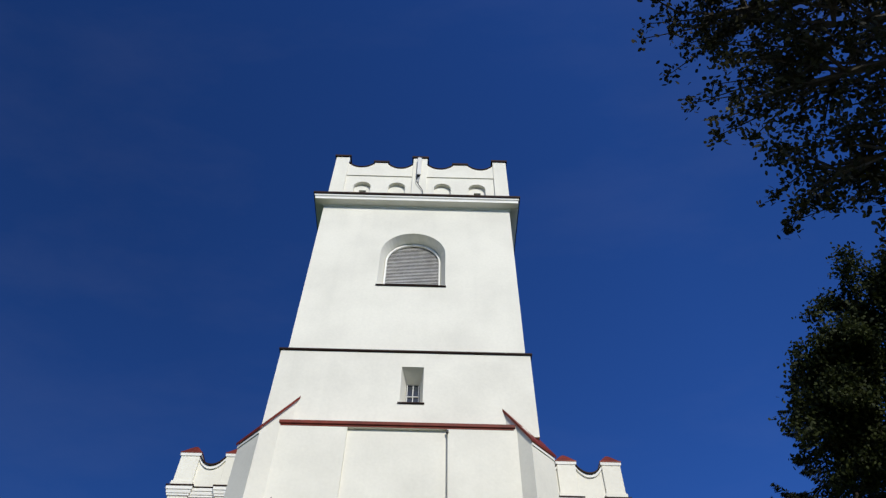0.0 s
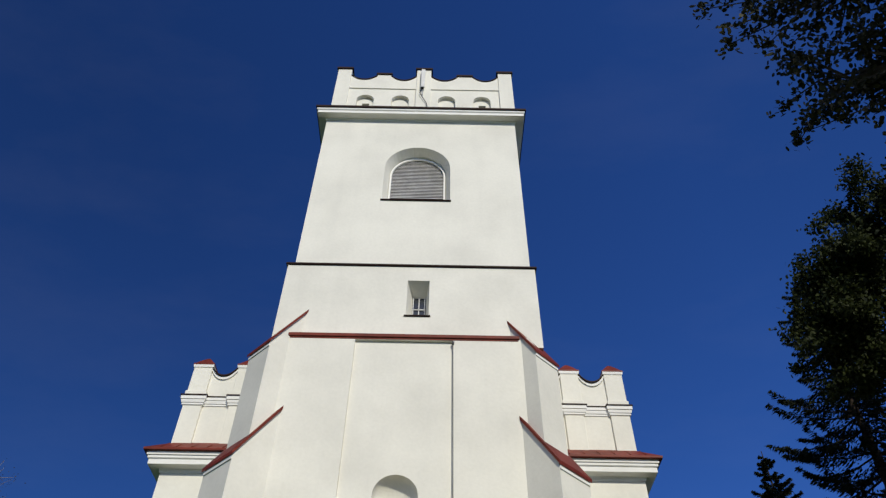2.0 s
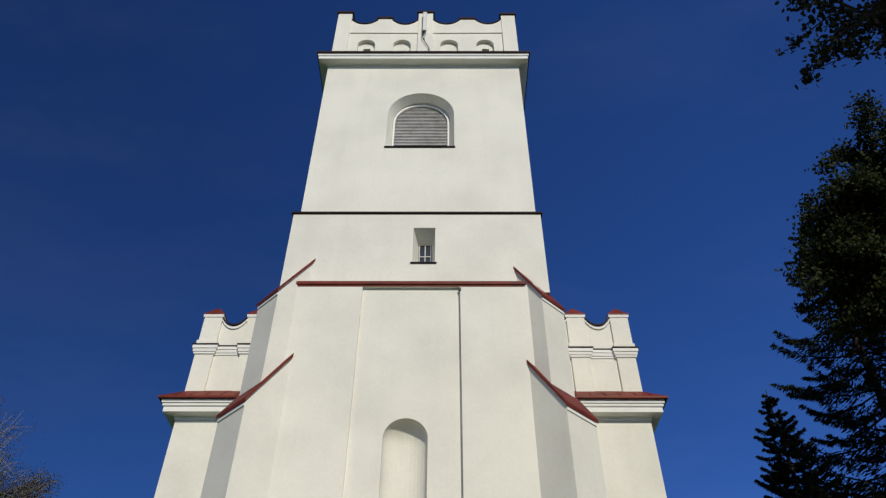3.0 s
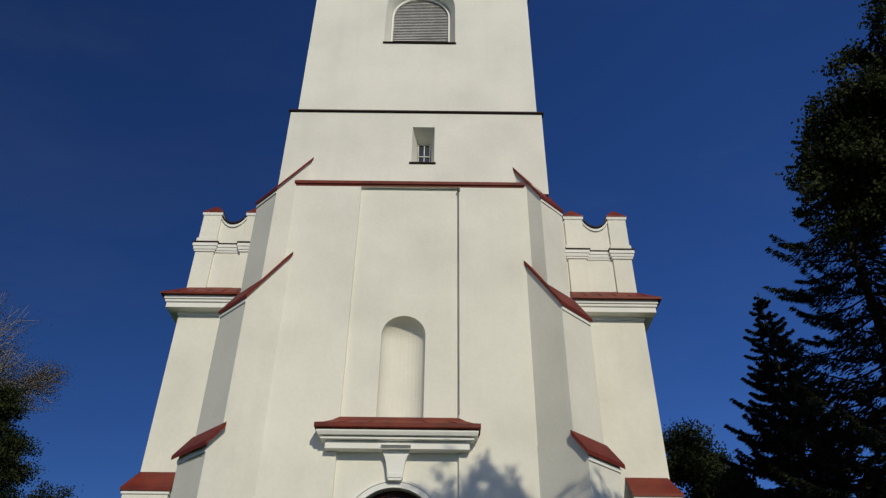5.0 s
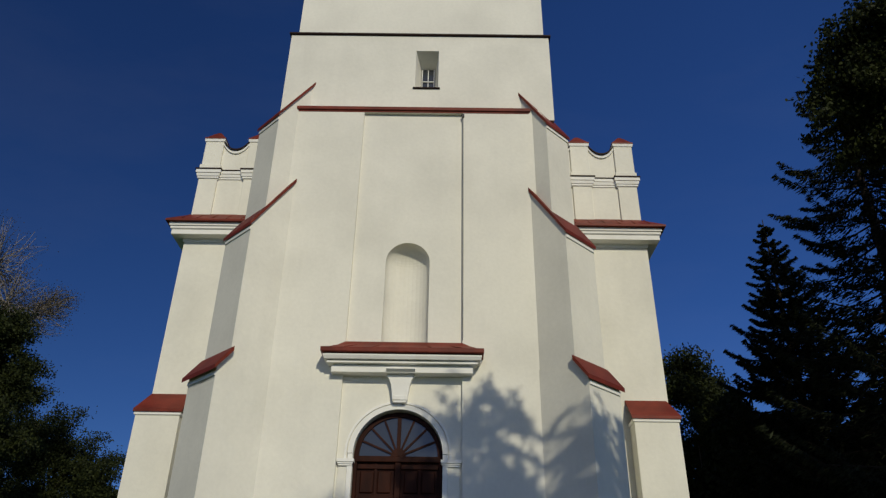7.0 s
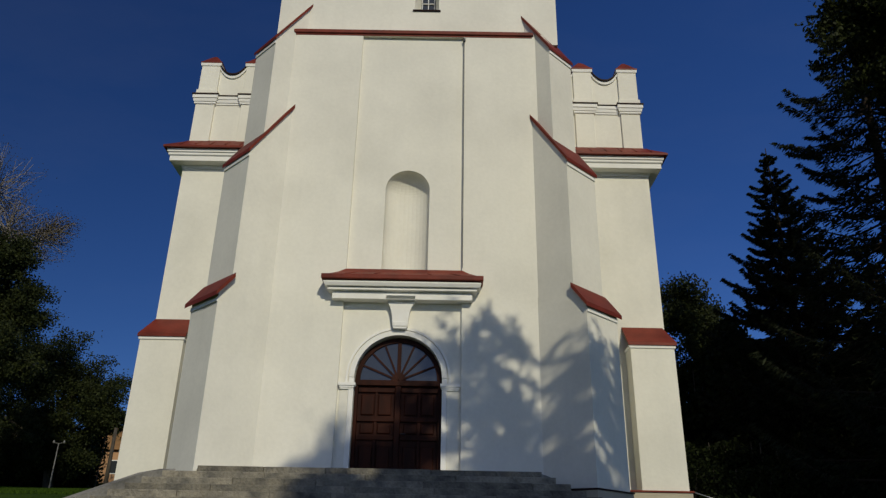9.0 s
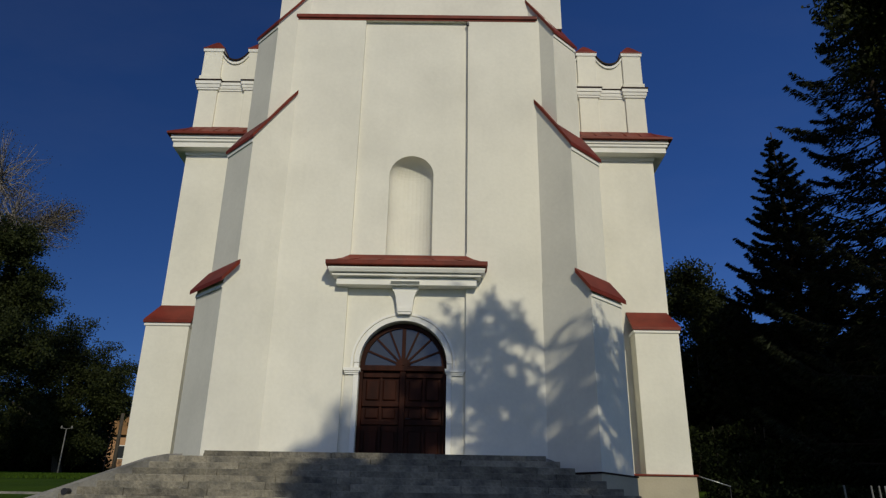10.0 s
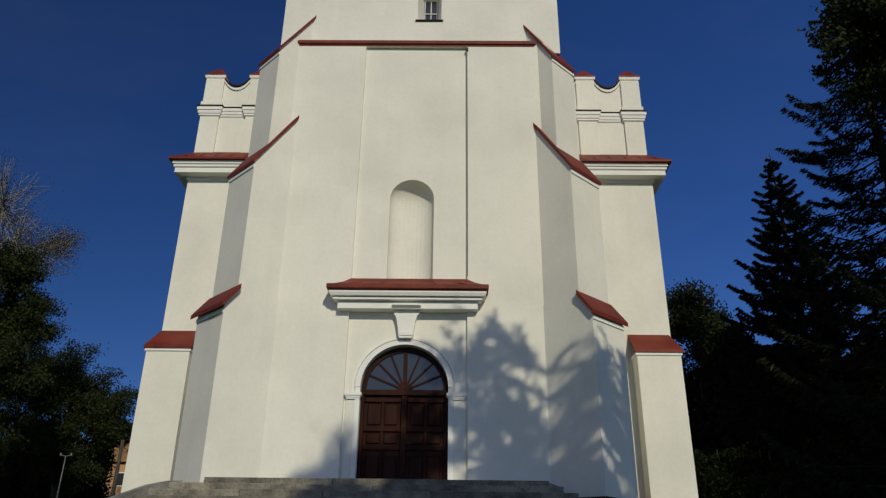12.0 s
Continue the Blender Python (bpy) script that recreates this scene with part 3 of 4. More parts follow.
def build_portal():
    dc, zs, r = -1.19, 4.42, 1.155
    surround = part("door_surround", ring_bm(dc, zs + 0.02, r - 0.002, r + 0.13, 19.03, 19.13), TRIM, church, "white moulded arch round the door")
    part("fillet", ring_bm(dc, zs + 0.02, r + 0.165, r + 0.225, 19.06, 19.13), TRIM, surround)
    for sx in (-1, 1):
        a, b = sorted((dc + sx * (r - 0.002), dc + sx * (r + 0.13)))
        part("jamb", box(a, b, 19.045, 19.13, 0.5, 4.435, 0.01), TRIM, surround)
        a, b = sorted((dc + sx * (r + 0.165), dc + sx * (r + 0.225)))
        part("fillet", box(a, b, 19.061, 19.13, 4.292, 4.438), TRIM, surround)
        edge = -2.70 if sx < 0 else 0.40
        a, b = sorted((dc + sx * (r + 0.132), edge))
        part("pilaster", box(a, b, 19.075, 19.13, 0.5, 4.118, 0.008), PLASTER, surround)
        a, b = sorted((dc + sx * (r + 0.0), edge))
        part("impost", band(a, b, 19.03, 19.13, ((0.0, 4.12), (0.0, 4.16), (0.02, 4.165), (0.02, 4.20), (0.045, 4.21), (0.045, 4.29))), TRIM, surround, "moulded impost block")
    door = part("church_door", box(dc - r + 0.01, dc + r - 0.01, 19.50, 19.58, 0.5, 4.36), WOOD, church, "closed double door of dark red-brown wood")
    part("transom", box(dc - r + 0.012, dc + r - 0.012, 19.38, 19.52, 4.27, 4.42, 0.015), WOOD, door)
    part("meeting_post", box(dc - 0.075, dc + 0.075, 19.40, 19.505, 0.5, 4.268, 0.015), WOOD, door)
    for sx in (-1, 1):
        a, b = sorted((dc + sx * (r - 0.012), dc + sx * (r - 0.10)))
        part("frame_post", box(a, b, 19.40, 19.505, 0.5, 4.268, 0.012), WOOD, door)
        for zz in (2.02, 2.93, 3.40, 4.16):
            a, b = sorted((dc + sx * 0.08, dc + sx * (r - 0.105)))
            part("rail", box(a, b, 19.44, 19.503, zz - 0.06, zz + 0.06, 0.012), WOOD, door)
        for zz, hh in ((2.42, 0.30), (3.165, 0.13), (3.78, 0.27)):
            for k in (0.34, 0.79):
                part("panel", box(dc + sx * k - 0.17, dc + sx * k + 0.17, 19.465, 19.503, zz - hh, zz + hh, 0.025), WOOD, door)
        part("stile", box(*sorted((dc + sx * 0.53, dc + sx * 0.60)), 19.452, 19.502, 1.9, 4.26, 0.01), WOOD, door)
    part("door_handle", tube([(dc + 0.12, 19.40, 3.02), (dc + 0.12, 19.34, 3.02), (dc + 0.24, 19.34, 3.02)], [0.018, 0.018, 0.014]), IRON, door, "dark iron lever handle")
    fan = part("fanlight", ring_bm(dc, 4.42, r - 0.13, r - 0.012, 19.40, 19.50), WOOD, church, "semicircular fanlight with radiating wooden bars")
    part("hub", ring_bm(dc, 4.42, 0.02, 0.20, 19.40, 19.50, 14), WOOD, fan)
    n = 8
    for i in range(1, n):
        a = math.pi * i / n
        w = 0.10 if i == 4 else 0.05
        part("spoke", beam((dc + 0.18 * math.cos(a), 19.45, 4.42 + 0.18 * math.sin(a)), (dc + (r - 0.1) * math.cos(a), 19.45, 4.42 + (r - 0.1) * math.sin(a)), w, 0.06), WOOD, fan)
    for i in range(n):
        a0, a1 = math.pi * i / n, math.pi * (i + 1) / n
        pts = [(dc + q * math.cos(a), 4.425 + q * math.sin(a)) for q, a in ((0.19, a0), (r - 0.11, a0), (r - 0.11, (a0 + a1) / 2), (r - 0.11, a1), (0.19, a1))]
        part("pane", prism(pts, "y", 19.455, 19.465), GLASS, fan, "dark reflecting glass pane")
    part("backing", box(dc - r - 0.02, dc + r + 0.02, 19.60, 19.618, 0.5, 5.6), DARK, fan)
    for leaf in (door, fan):
        leaf.location.y -= 0.13


build_portal()
part("lightning_conductor", tube([(0.475, 18.98, 15.45), (0.478, 18.975, 11.0), (0.475, 18.98, 7.55)], [0.007] * 3, 6), IRON, church, "thin dark cable down the wall")
part("junction_box", box(0.435, 0.515, 18.95, 18.998, 15.32, 15.44, 0.01), IRON, church)


# ---- nave behind the tower ----
def build_nave():
    N = 22.5
    part("nave_wall", box(-9.22, 7.0, N, 46.0, -1.5, 12.9), PLASTER, church)
    part("nave_cornice", band(-9.22, 7.0, N, 46.0, ((0.01, 12.46), (0.03, 12.465), (0.04, 12.54), (0.07, 12.595), (0.37, 12.60), (0.37, 12.78), (0.39, 12.783), (0.42, 12.81), (0.42, 12.90), (0.46, 12.905), (0.46, 13.02), (0.43, 13.025))), TRIM, church, "white moulded nave cornice")
    roof = part("nave_eave_roof", band(-9.22, 7.0, N, 46.0, ((0.44, 13.03), (0.58, 13.03), (0.58, 13.10), (-0.15, 13.72))), RED, church, "red sheet roof strip over the cornice")
    for a, b, k in ((-9.5, -6.4, 6), (4.2, 7.3, 6)):
        seams(roof, (a, N + 0.1, 13.66), (b, N + 0.1, 13.66), (a, N - 0.56, 13.13), (b, N - 0.56, 13.13), k)

    def attic(xo, xi, sgn, dz=0.0):
        """Attic wall from its outer pier at xo towards the tower at xi; sgn is the way inwards."""
        y = N + 0.1
        X = lambda d: xo + sgn * d
        ends = sorted((X(0.05), xi))
        prof = [(X(0.68) + sgn * 0.99 * i / 10, 16.53 + 0.40 * abs(2 * i / 10 - 1) ** 2.2) for i in range(11)]
        prof2 = [(X(2.33) + sgn * 0.99 * i / 10, 16.53 + 0.40 * abs(2 * i / 10 - 1) ** 2.2) for i in range(11)]
        outline = [(X(0.05), 13.4), (X(0.05), 16.9)] + prof + prof2 + [(xi, 16.9), (xi, 13.4)]
        w = part("attic_wall", prism(outline, "y", y + 0.09, y + 0.5), PLASTER, church)
        for c in (prof, prof2):
            part("coping", prism([(px, pz + 0.004) for px, pz in c] + [(px, pz + 0.06) for px, pz in c[::-1]], "y", y - 0.03, y + 0.56), BROWN, w, "thin dark coping sheet")
            part("moulding", prism([(px, pz - 0.12) for px, pz in c] + [(px, pz - 0.005) for px, pz in c[::-1]], "y", y + 0.03, y + 0.12), TRIM, w)
        for d in (0.0, 1.66):
            a, b = sorted((X(d), X(d + 0.69)))
            p = part("attic_pier", box(a, b, y, y + 0.6, 13.4, 17.02, 0.015), PLASTER, church)
            part("pier_cap", band(a, b, y, y + 0.6, ((0.03, 17.03), (0.05, 17.03), (0.05, 17.09), (0.0, 17.13), (-0.18, 17.40), (-0.3, 17.56))), RED, p, "small red pyramid cap")
            part("cap_moulding", band(a, b, y, y + 0.6, ((0.0, 16.90), (0.03, 16.92), (0.045, 17.025))), TRIM, p)
            part("pier_ledge", band(a, b, y, y + 0.6, ((0.02, dz + 15.22), (0.045, dz + 15.24), (0.045, dz + 15.31), (0.07, dz + 15.315), (0.085, dz + 15.40), (0.085, dz + 15.44), (0.115, dz + 15.445), (0.115, dz + 15.58), (0.0, dz + 15.60))), TRIM, p)
            part("ledge_flashing", band(a, b, y, y + 0.6, ((0.10, dz + 15.585), (0.14, dz + 15.58), (0.14, dz + 15.63), (0.02, dz + 15.67))), BROWN, p)
            part("pier_base", box(a - 0.045, b + 0.045, y - 0.045, y + 0.6, dz + 15.66, dz + 15.84, 0.01), PLASTER, p)
        for d0, d1 in ((0.70, 1.65), (2.36, 3.2)):
            a, b = sorted((X(d0), X(d1)))
            part("wall_ledge", band(a, b, y + 0.09, y + 0.5, ((0.0, dz + 15.22), (0.035, dz + 15.24), (0.035, dz + 15.31), (0.06, dz + 15.315), (0.075, dz + 15.40), (0.075, dz + 15.44), (0.10, dz + 15.445), (0.10, dz + 15.56), (0.0, dz + 15.575))), TRIM, w)
            part("ledge_flashing", box(a, b, y - 0.03, y + 0.3, dz + 15.58, dz + 15.615, 0.005), BROWN, w)

    attic(-9.22, -4.5, 1)
    attic(6.96, 2.3, -1, -0.13)

    def corner_buttress(sgn):
        X = (lambda x: x) if sgn < 0 else (lambda x: -2.29 - x)
        y0 = N - 0.62
        xo, xi = -9.35, -8.0
        a, b = sorted((X(xo), X(xi)))
        c = part("corner_buttress", box(a, b, y0, N + 0.8, -1.5, 6.24, 0.015), PLASTER, church, "low corner buttress with a red sloping cap")
        part("eave_moulding", band(a, b, y0, N + 0.5, ((0.01, 6.14), (0.035, 6.16), (0.035, 6.24))), TRIM, c)
        bm = bmesh.new()
        q = 0.07
        pts = [(X(xo - q), y0 - q, 6.33), (X(xi + q), y0 - q, 6.33), (X(xi + q), N + 0.003, 7.0), (X(xo + 0.12), N + 0.003, 7.0), (X(xo - q), N + 0.9, 6.33), (X(xo + 0.12), N + 0.9, 7.0)]
        v = [bm.verts.new(p) for p in pts]
        w = [bm.verts.new((p[0], p[1], p[2] - 0.09)) for p in pts]
        for f in ((0, 1, 2, 3), (0, 3, 5, 4)):
            bm.faces.new([v[i] for i in f])
            bm.faces.new([w[i] for i in f])
        for i, j in ((0, 1), (1, 2), (2, 3), (3, 5), (5, 4), (4, 0)):
            bm.faces.new((v[i], v[j], w[j], w[i]))
        part("weathering", bm, RED, c, "bright red sheet cap")

    corner_buttress(-1)
    corner_buttress(1)
    part("plinth", box(5.30, 7.12, 21.80, 23.5, -1.5, 1.93, 0.01), PLINTH, church, "beige rendered plinth")
    part("plinth_ledge", box(5.28, 7.16, 21.76, 23.5, 1.935, 1.985, 0.01), RED, church)


build_nave()


# ---- stairs ----
def build_stairs():
    RISE, GO, Y0, Z0 = 0.16, 0.32, 17.3, 1.94
    tagged(part("landing", prism([(-5.55, Y0 + 0.3), (2.27, Y0 + 0.3), (3.3, 20), (-7.0, 20)], "z", -1.4, Z0 - 0.005), CONCRETE), "grey stone landing before the church door", "landing", kind="structure")
    stairs = tagged(part("stairs", prism([(-5.5, Y0 + 0.25), (2.2, Y0 + 0.25), (2.9, 16.6), (-6.4, 16.6)], "z", -1.5, 0.6), CONCRETE), "wide flared flight of worn grey stone steps", "stairs", kind="structure")
    rnd = random.Random(4)
    for k in range(21):
        z, y = Z0 - RISE * k, Y0 - GO * k
        xl, xr = -5.55 - (0.80 if k else 0.0) - max(k - 1, 0) * 0.27, 2.27 + k * 0.27
        x = xl
        while x < xr - 0.05:
            x2 = min(x + rnd.uniform(1.2, 2.5), xr)
            if xr - x2 < 0.5:
                x2 = xr
            dy, dz = rnd.uniform(-0.012, 0.012), rnd.uniform(-0.012, 0.004)
            bm = box(x + 0.005, x2 - 0.005, y + dy, y + GO + 0.12, z - RISE + 0.004, z + dz, 0.012)
            part("step_stone", bm, STONE, stairs)
            x = x2
        # short return at the right flank
        part("step_stone", box(xr - 0.01, xr + 0.24, y + GO + 0.1, 19.0, z - RISE - 0.15, z - 0.16, 0.012), STONE, stairs)
    # flared cheek wall
    bm = bmesh.new()
    top = [(-6.35, 17.25, 1.84), (-6.75, 17.0, 1.72), (-7.75, 15.45, 0.98), (-9.1, 13.5, 0.05), (-10.2, 11.5, -0.9)]
    inner = [(-6.0, 17.2), (-6.45, 16.75), (-7.45, 15.25), (-8.8, 13.3), (-9.9, 11.3)]
    q = []
    for (x, y, z), (ix, iy) in zip(top, inner):
        q.append([bm.verts.new(c) for c in ((x, y, -2.2), (x, y, z), (ix, iy, z), (ix, iy, -2.2))])
    for a, b in zip(q, q[1:]):
        for i in range(4):
            bm.faces.new((a[i], a[(i + 1) % 4], b[(i + 1) % 4], b[i]))
    bm.faces.new(q[0]), bm.faces.new(q[-1][::-1])
    cheek = tagged(part("cheek_wall", bm, CONCRETE), "sloping grey concrete wall beside the steps", "wall", kind="structure")
    part("drain_pipe", tube([(-7.46, 15.05, 0.86), (-7.50, 15.4, 0.88)], [0.065, 0.065], 12), IRON, cheek, "short dark drain pipe end")


build_stairs()


# ---- trees ----
def quads(name, centres, along, across, mat, parent, label="", oval=False):
    """Many small leaves in one mesh: a blade at each centre, pointed or oval."""
    o = ORIGIN[parent]
    c = np.asarray(centres, float) + np.array([0, 0, EYE]) - np.array(o)
    n = len(c)
    rim = [c - along, c + across - along * 0.45, c + across + along * 0.35, c + along, c - across + along * 0.35, c - across - along * 0.45] if oval else [c - along, c + across, c + along, c - across]
    v = np.stack(rim, 1).reshape(-1, 3)
    f = np.arange(n * len(rim)).reshape(n, len(rim))
    me = bpy.data.meshes.new(name)
    me.from_pydata(v.tolist(), [], f.tolist())
    me.materials.append(mat)
    ob = new(name, me)
    ob.parent = parent
    ORIGIN[ob] = o
    if label:
        ob["label"] = label
    ob["kind"] = "stuff"
    return ob


def unit(v):
    return v / np.maximum(np.linalg.norm(v, axis=1, keepdims=True), 1e-9)


def broadleaf(name, x, y, tall, lobes, leaves, size, mat, label, seed, bark=BARK, trunk=0.35, clump=0.55, ground=None, twig=0.008, fork=1.0, inner=0.3, oval=False):
    """lobes: (x, y, z, radius) of the crown's masses, heights from eye level."""
    rng = np.random.default_rng(seed)
    z0 = height(x, y) - 0.15 if ground is None else ground
    t = thing(name, x, y, z0, label, "tree")
    bm = bmesh.new()
    zt = z0 + tall * 0.8
    pts = [(x + 0.25 * math.sin(k * 1.7 + seed), y + 0.25 * math.cos(k * 1.3), z0 + (zt - z0) * k / 7) for k in range(8)]
    tube(pts, [trunk * (1.25 if k == 0 else 1 - 0.11 * k) for k in range(8)], 10, bm)
    part("trunk", bm, bark, t, smooth=True)
    limbs, twigs = bmesh.new(), []
    for lx, ly, lz, lr in lobes:
        start = Vector((x, y, min(max(z0 + tall * 0.25, lz - lr * 1.4), zt - 0.5)))
        end = Vector((lx, ly, lz))
        midp = start.lerp(end, 0.5) + Vector((0, 0, 0.4))
        tube([start, midp, end], [trunk * 0.42, trunk * 0.28, trunk * 0.13], 6, limbs)
        for _ in range(int((10 + lr * 7) * fork)):
            d = Vector(rng.normal(size=3)).normalized()
            tip = end + d * lr * rng.uniform(0.75, 1.08)
            base = midp.lerp(end, rng.uniform(inner, 1.0))
            bend = base.lerp(tip, 0.55) + Vector(rng.normal(size=3)) * 0.12 * lr
            tube([base, bend, tip], [trunk * 0.10, trunk * 0.06, twig], 4, limbs)
            twigs += [(base.lerp(bend, 0.8), 0.8), (bend, 1.0), (bend.lerp(tip, 0.5), 1.0), (tip, 1.0)]
    part("branchwork", limbs, bark, t)["kind"] = "stuff"
    tw = np.array([tuple(p) for p, _ in twigs])
    # leaves gather in clumps round the twigs, so that gaps stay between them
    c = tw[rng.integers(0, len(tw), leaves)] + rng.normal(size=(leaves, 3)) * np.array([clump, clump, clump * 0.7])
    a = unit(rng.normal(size=(leaves, 3)) + np.array([0, 0, -0.5])) * size * rng.uniform(0.6, 1.2, (leaves, 1))
    b = unit(np.cross(a, rng.normal(size=(leaves, 3)))) * size * 0.6 * rng.uniform(0.7, 1.1, (leaves, 1))
    quads("crown", c, a, b, mat, t, oval=oval)
    return t


def spruce(name, x, y, tall, reach, label, seed, whorls=24, density=1.0, bare=0.06, taper=0.85):
    """Layers of drooping boughs with upturned tips and hanging twigs."""
    rng = np.random.default_rng(seed)
    z0 = height(x, y) - 0.15
    t = thing(name, x, y, z0, label, "tree")
    part("trunk", tube([(x, y, z0), (x, y, z0 + tall * 0.5), (x, y, z0 + tall)], [tall * 0.016, tall * 0.010, 0.02], 8), SPRUCE_BARK, t, smooth=True)
    boughs = bmesh.new()
    C, A, B = [], [], []
    for w in range(whorls):
        f = bare + (1 - bare) * (w + rng.uniform(-0.2, 0.2)) / whorls
        f = min(max(f, 0.03), 0.99)
        L0 = reach * (1 - f) ** taper + 0.22 * (1 - f) + 0.04
        n = 10 if f < 0.75 else 7
        turn = rng.uniform(0, 6.28)
        for k in range(n):
            az = turn + k * math.tau / n + rng.uniform(-0.25, 0.25)
            L = L0 * rng.uniform(0.58, 1.12)
            d = np.array([math.cos(az), math.sin(az), 0.0])
            side = np.array([-d[1], d[0], 0.0])
            zb = z0 + tall * f + rng.uniform(-0.15, 0.15)
            droop = 0.22 * (1 - f) + 0.02
            pt = lambda u: np.array([x, y, zb]) + d * L * u + np.array([0, 0, 1.0]) * (-droop * L * math.sin(u * 2.3) + 0.22 * L * u ** 3)
            tube([tuple(pt(u)) for u in (0, 0.35, 0.7, 1.0)], [0.012 * L + 0.012, 0.008 * L + 0.01, 0.004 * L + 0.006, 0.004], 4, boughs)
            m = int((34 + 56 * L) * density)
            u = rng.uniform(0.15, 1.04, m) ** 0.75
            base = np.array([pt(q) for q in u])
            sp = (1.06 - u)[:, None] * L * 0.20 + 0.05
            off = rng.uniform(-1, 1, (m, 1)) * sp
            hang = np.abs(rng.normal(size=(m, 1))) * (0.03 + 0.045 * L * (1.1 - u)[:, None]) * np.array([0, 0, -1.0])
            C.append(base + side * off + hang)
            dirs = d * 0.7 + side * np.sign(off) * 0.5 + np.array([0, 0, -0.45]) + rng.normal(size=(m, 3)) * 0.25
            A.append(unit(dirs) * (0.10 + 0.018 * L) * rng.uniform(0.6, 1.25, (m, 1)))
            B.append(unit(np.cross(A[-1], rng.normal(size=(m, 3)))) * 0.030 * rng.uniform(0.7, 1.4, (m, 1)))
    part("bough_layer", boughs, SPRUCE_BARK, t)["kind"] = "stuff"
    quads("needles", np.concatenate(C), np.concatenate(A), np.concatenate(B), NEEDLE, t)
    return t


def polar(az, r, z, size):
    return (r * math.sin(radians(az)), r * math.cos(radians(az)), z, size)


def lobes_at(y, *rows):
    """Crown masses of a tree at distance y, from slopes sideways and upwards."""
    return [(a * y, y + k % 3 - 1.0, b * y, r * y) for k, (a, b, r) in enumerate(rows)]


# lime reaching over from the side, in front of the church; it shades the portal
# crown masses out of view are placed for the shade on door and wall
broadleaf("lime_tree", 10.5, 2.6, 17.0, [polar(45.8, 6.4, 12.9, 1.35), polar(46, 7.2, 10.9, 1.1), polar(47, 8.1, 9.5, 1.1), polar(50, 8.8, 9.1, 0.8), polar(55, 9.0, 9.0, 1.1), polar(55, 7.2, 11.6, 1.6), polar(60, 6.4, 13.3, 1.4),
          polar(58, 8.8, 10.0, 1.6), polar(66, 8.0, 12.7, 1.3), polar(62.5, 8.6, 13.5, 0.9), polar(53, 5.7, 14.9, 0.8), polar(63.4, 6.7, 15.3, 0.75), polar(49.4, 4.7, 12.3, 0.7), polar(51, 4.8, 13.5, 0.6), polar(64.4, 10.2, 13.1, 0.95), polar(69, 9.6, 12.9, 1.1), polar(72, 9.6, 13.3, 1.3)],
          38000, 0.053, LEAF_NEAR, "tall lime tree with dark leafy branches", 11, clump=0.095, fork=1.1, trunk=0.3, oval=True)
broadleaf("maple_tree", 16.5, 18.5, 20.0, lobes_at(18.0, (0.89, 1.14, 0.11), (0.78, 1.0, 0.10), (0.755, 0.88, 0.10), (0.97, 0.97, 0.13), (1.03, 1.1, 0.12), (0.92, 0.86, 0.10)),
          85000, 0.078, LEAF_MID, "large dark maple standing before the spruces", 17, clump=0.22, oval=True)
spruce("spruce_tree", 17.6, 26.0, 23.5, 6.3, "very dark tall spruce with long drooping boughs", 21, 24, 1.3, taper=0.6)
spruce("spruce_tree", 17.0, 34.0, 18.3, 5.7, "dark pointed spruce near the church", 22, 36, 2.0, taper=0.9)
spruce("spruce_tree", 25.5, 33.0, 20.0, 7.5, "dark spruce behind other trees", 23, 30, 1.2)
# unseen tree added behind the viewer, its crown shaped for the shade on the steps
broadleaf("shade_tree", 9.5, -10.0, 22.0, [(5.35, -9.5, 19.1, 1.0), (5.0, -9.5, 17.2, 0.5), (6.6, -9.5, 17.3, 0.9), (7.8, -9.5, 17.4, 0.9), (6.9, -9.5, 19.6, 0.6), (8.3, -9.5, 17.0, 1.4), (9.5, -9.5, 17.6, 1.9), (11.4, -9.5, 17.0, 1.5), (13.2, -9.0, 17.4, 1.3), (6.1, -9.5, 16.6, 1.0), (7.2, -9.5, 16.7, 1.1), (6.6, -9.0, 15.9, 1.3), (8.8, -9.5, 16.2, 1.3), (10.1, -10.0, 14.6, 2.6), (7.1, -10.0, 14.6, 1.8), (4.8, -9.5, 15.8, 0.8), (5.2, -9.5, 13.4, 1.5)],
          68000, 0.10, LEAF_MID, "unseen leafy tree behind the viewer, placed to shade the steps", 12, clump=0.22, inner=0.82)
# unseen tree added beside the viewer to cast shade on the undergrowth
broadleaf("shade_tree", 26.0, -1.0, 24.0, [(20.5, 0, 15, 3.0), (25, -1, 16.5, 4.0), (30, 0, 15.5, 4.0), (22, 0, 20, 2.8), (28, -1, 20.5, 3.6), (23, 0, 11, 3.0), (29, 0, 11, 3.6), (34, 0, 17, 3.6), (20.0, 1, 17.5, 2.2), (19.7, 0, 19.6, 2.4), (22.5, 0, 17.5, 2.6), (18.8, 0, 13.2, 2.2), (17.3, 0, 15.4, 1.8), (19.3, 1, 15.9, 2.0)],
          92000, 0.18, LEAF_MID, "unseen spreading tree added to shade the undergrowth", 18, clump=0.5)
broadleaf("maple_tree", 16.6, 46.0, 15.0, lobes_at(45.0, (0.335, 0.33, 0.045), (0.358, 0.325, 0.04), (0.385, 0.255, 0.045), (0.365, 0.275, 0.045), (0.37, 0.2, 0.05), (0.32, 0.25, 0.06), (0.395, 0.22, 0.05), (0.36, 0.14, 0.06), (0.42, 0.13, 0.06)),
          80000, 0.11, LEAF_MID, "round green maple behind the church", 13, clump=0.36)
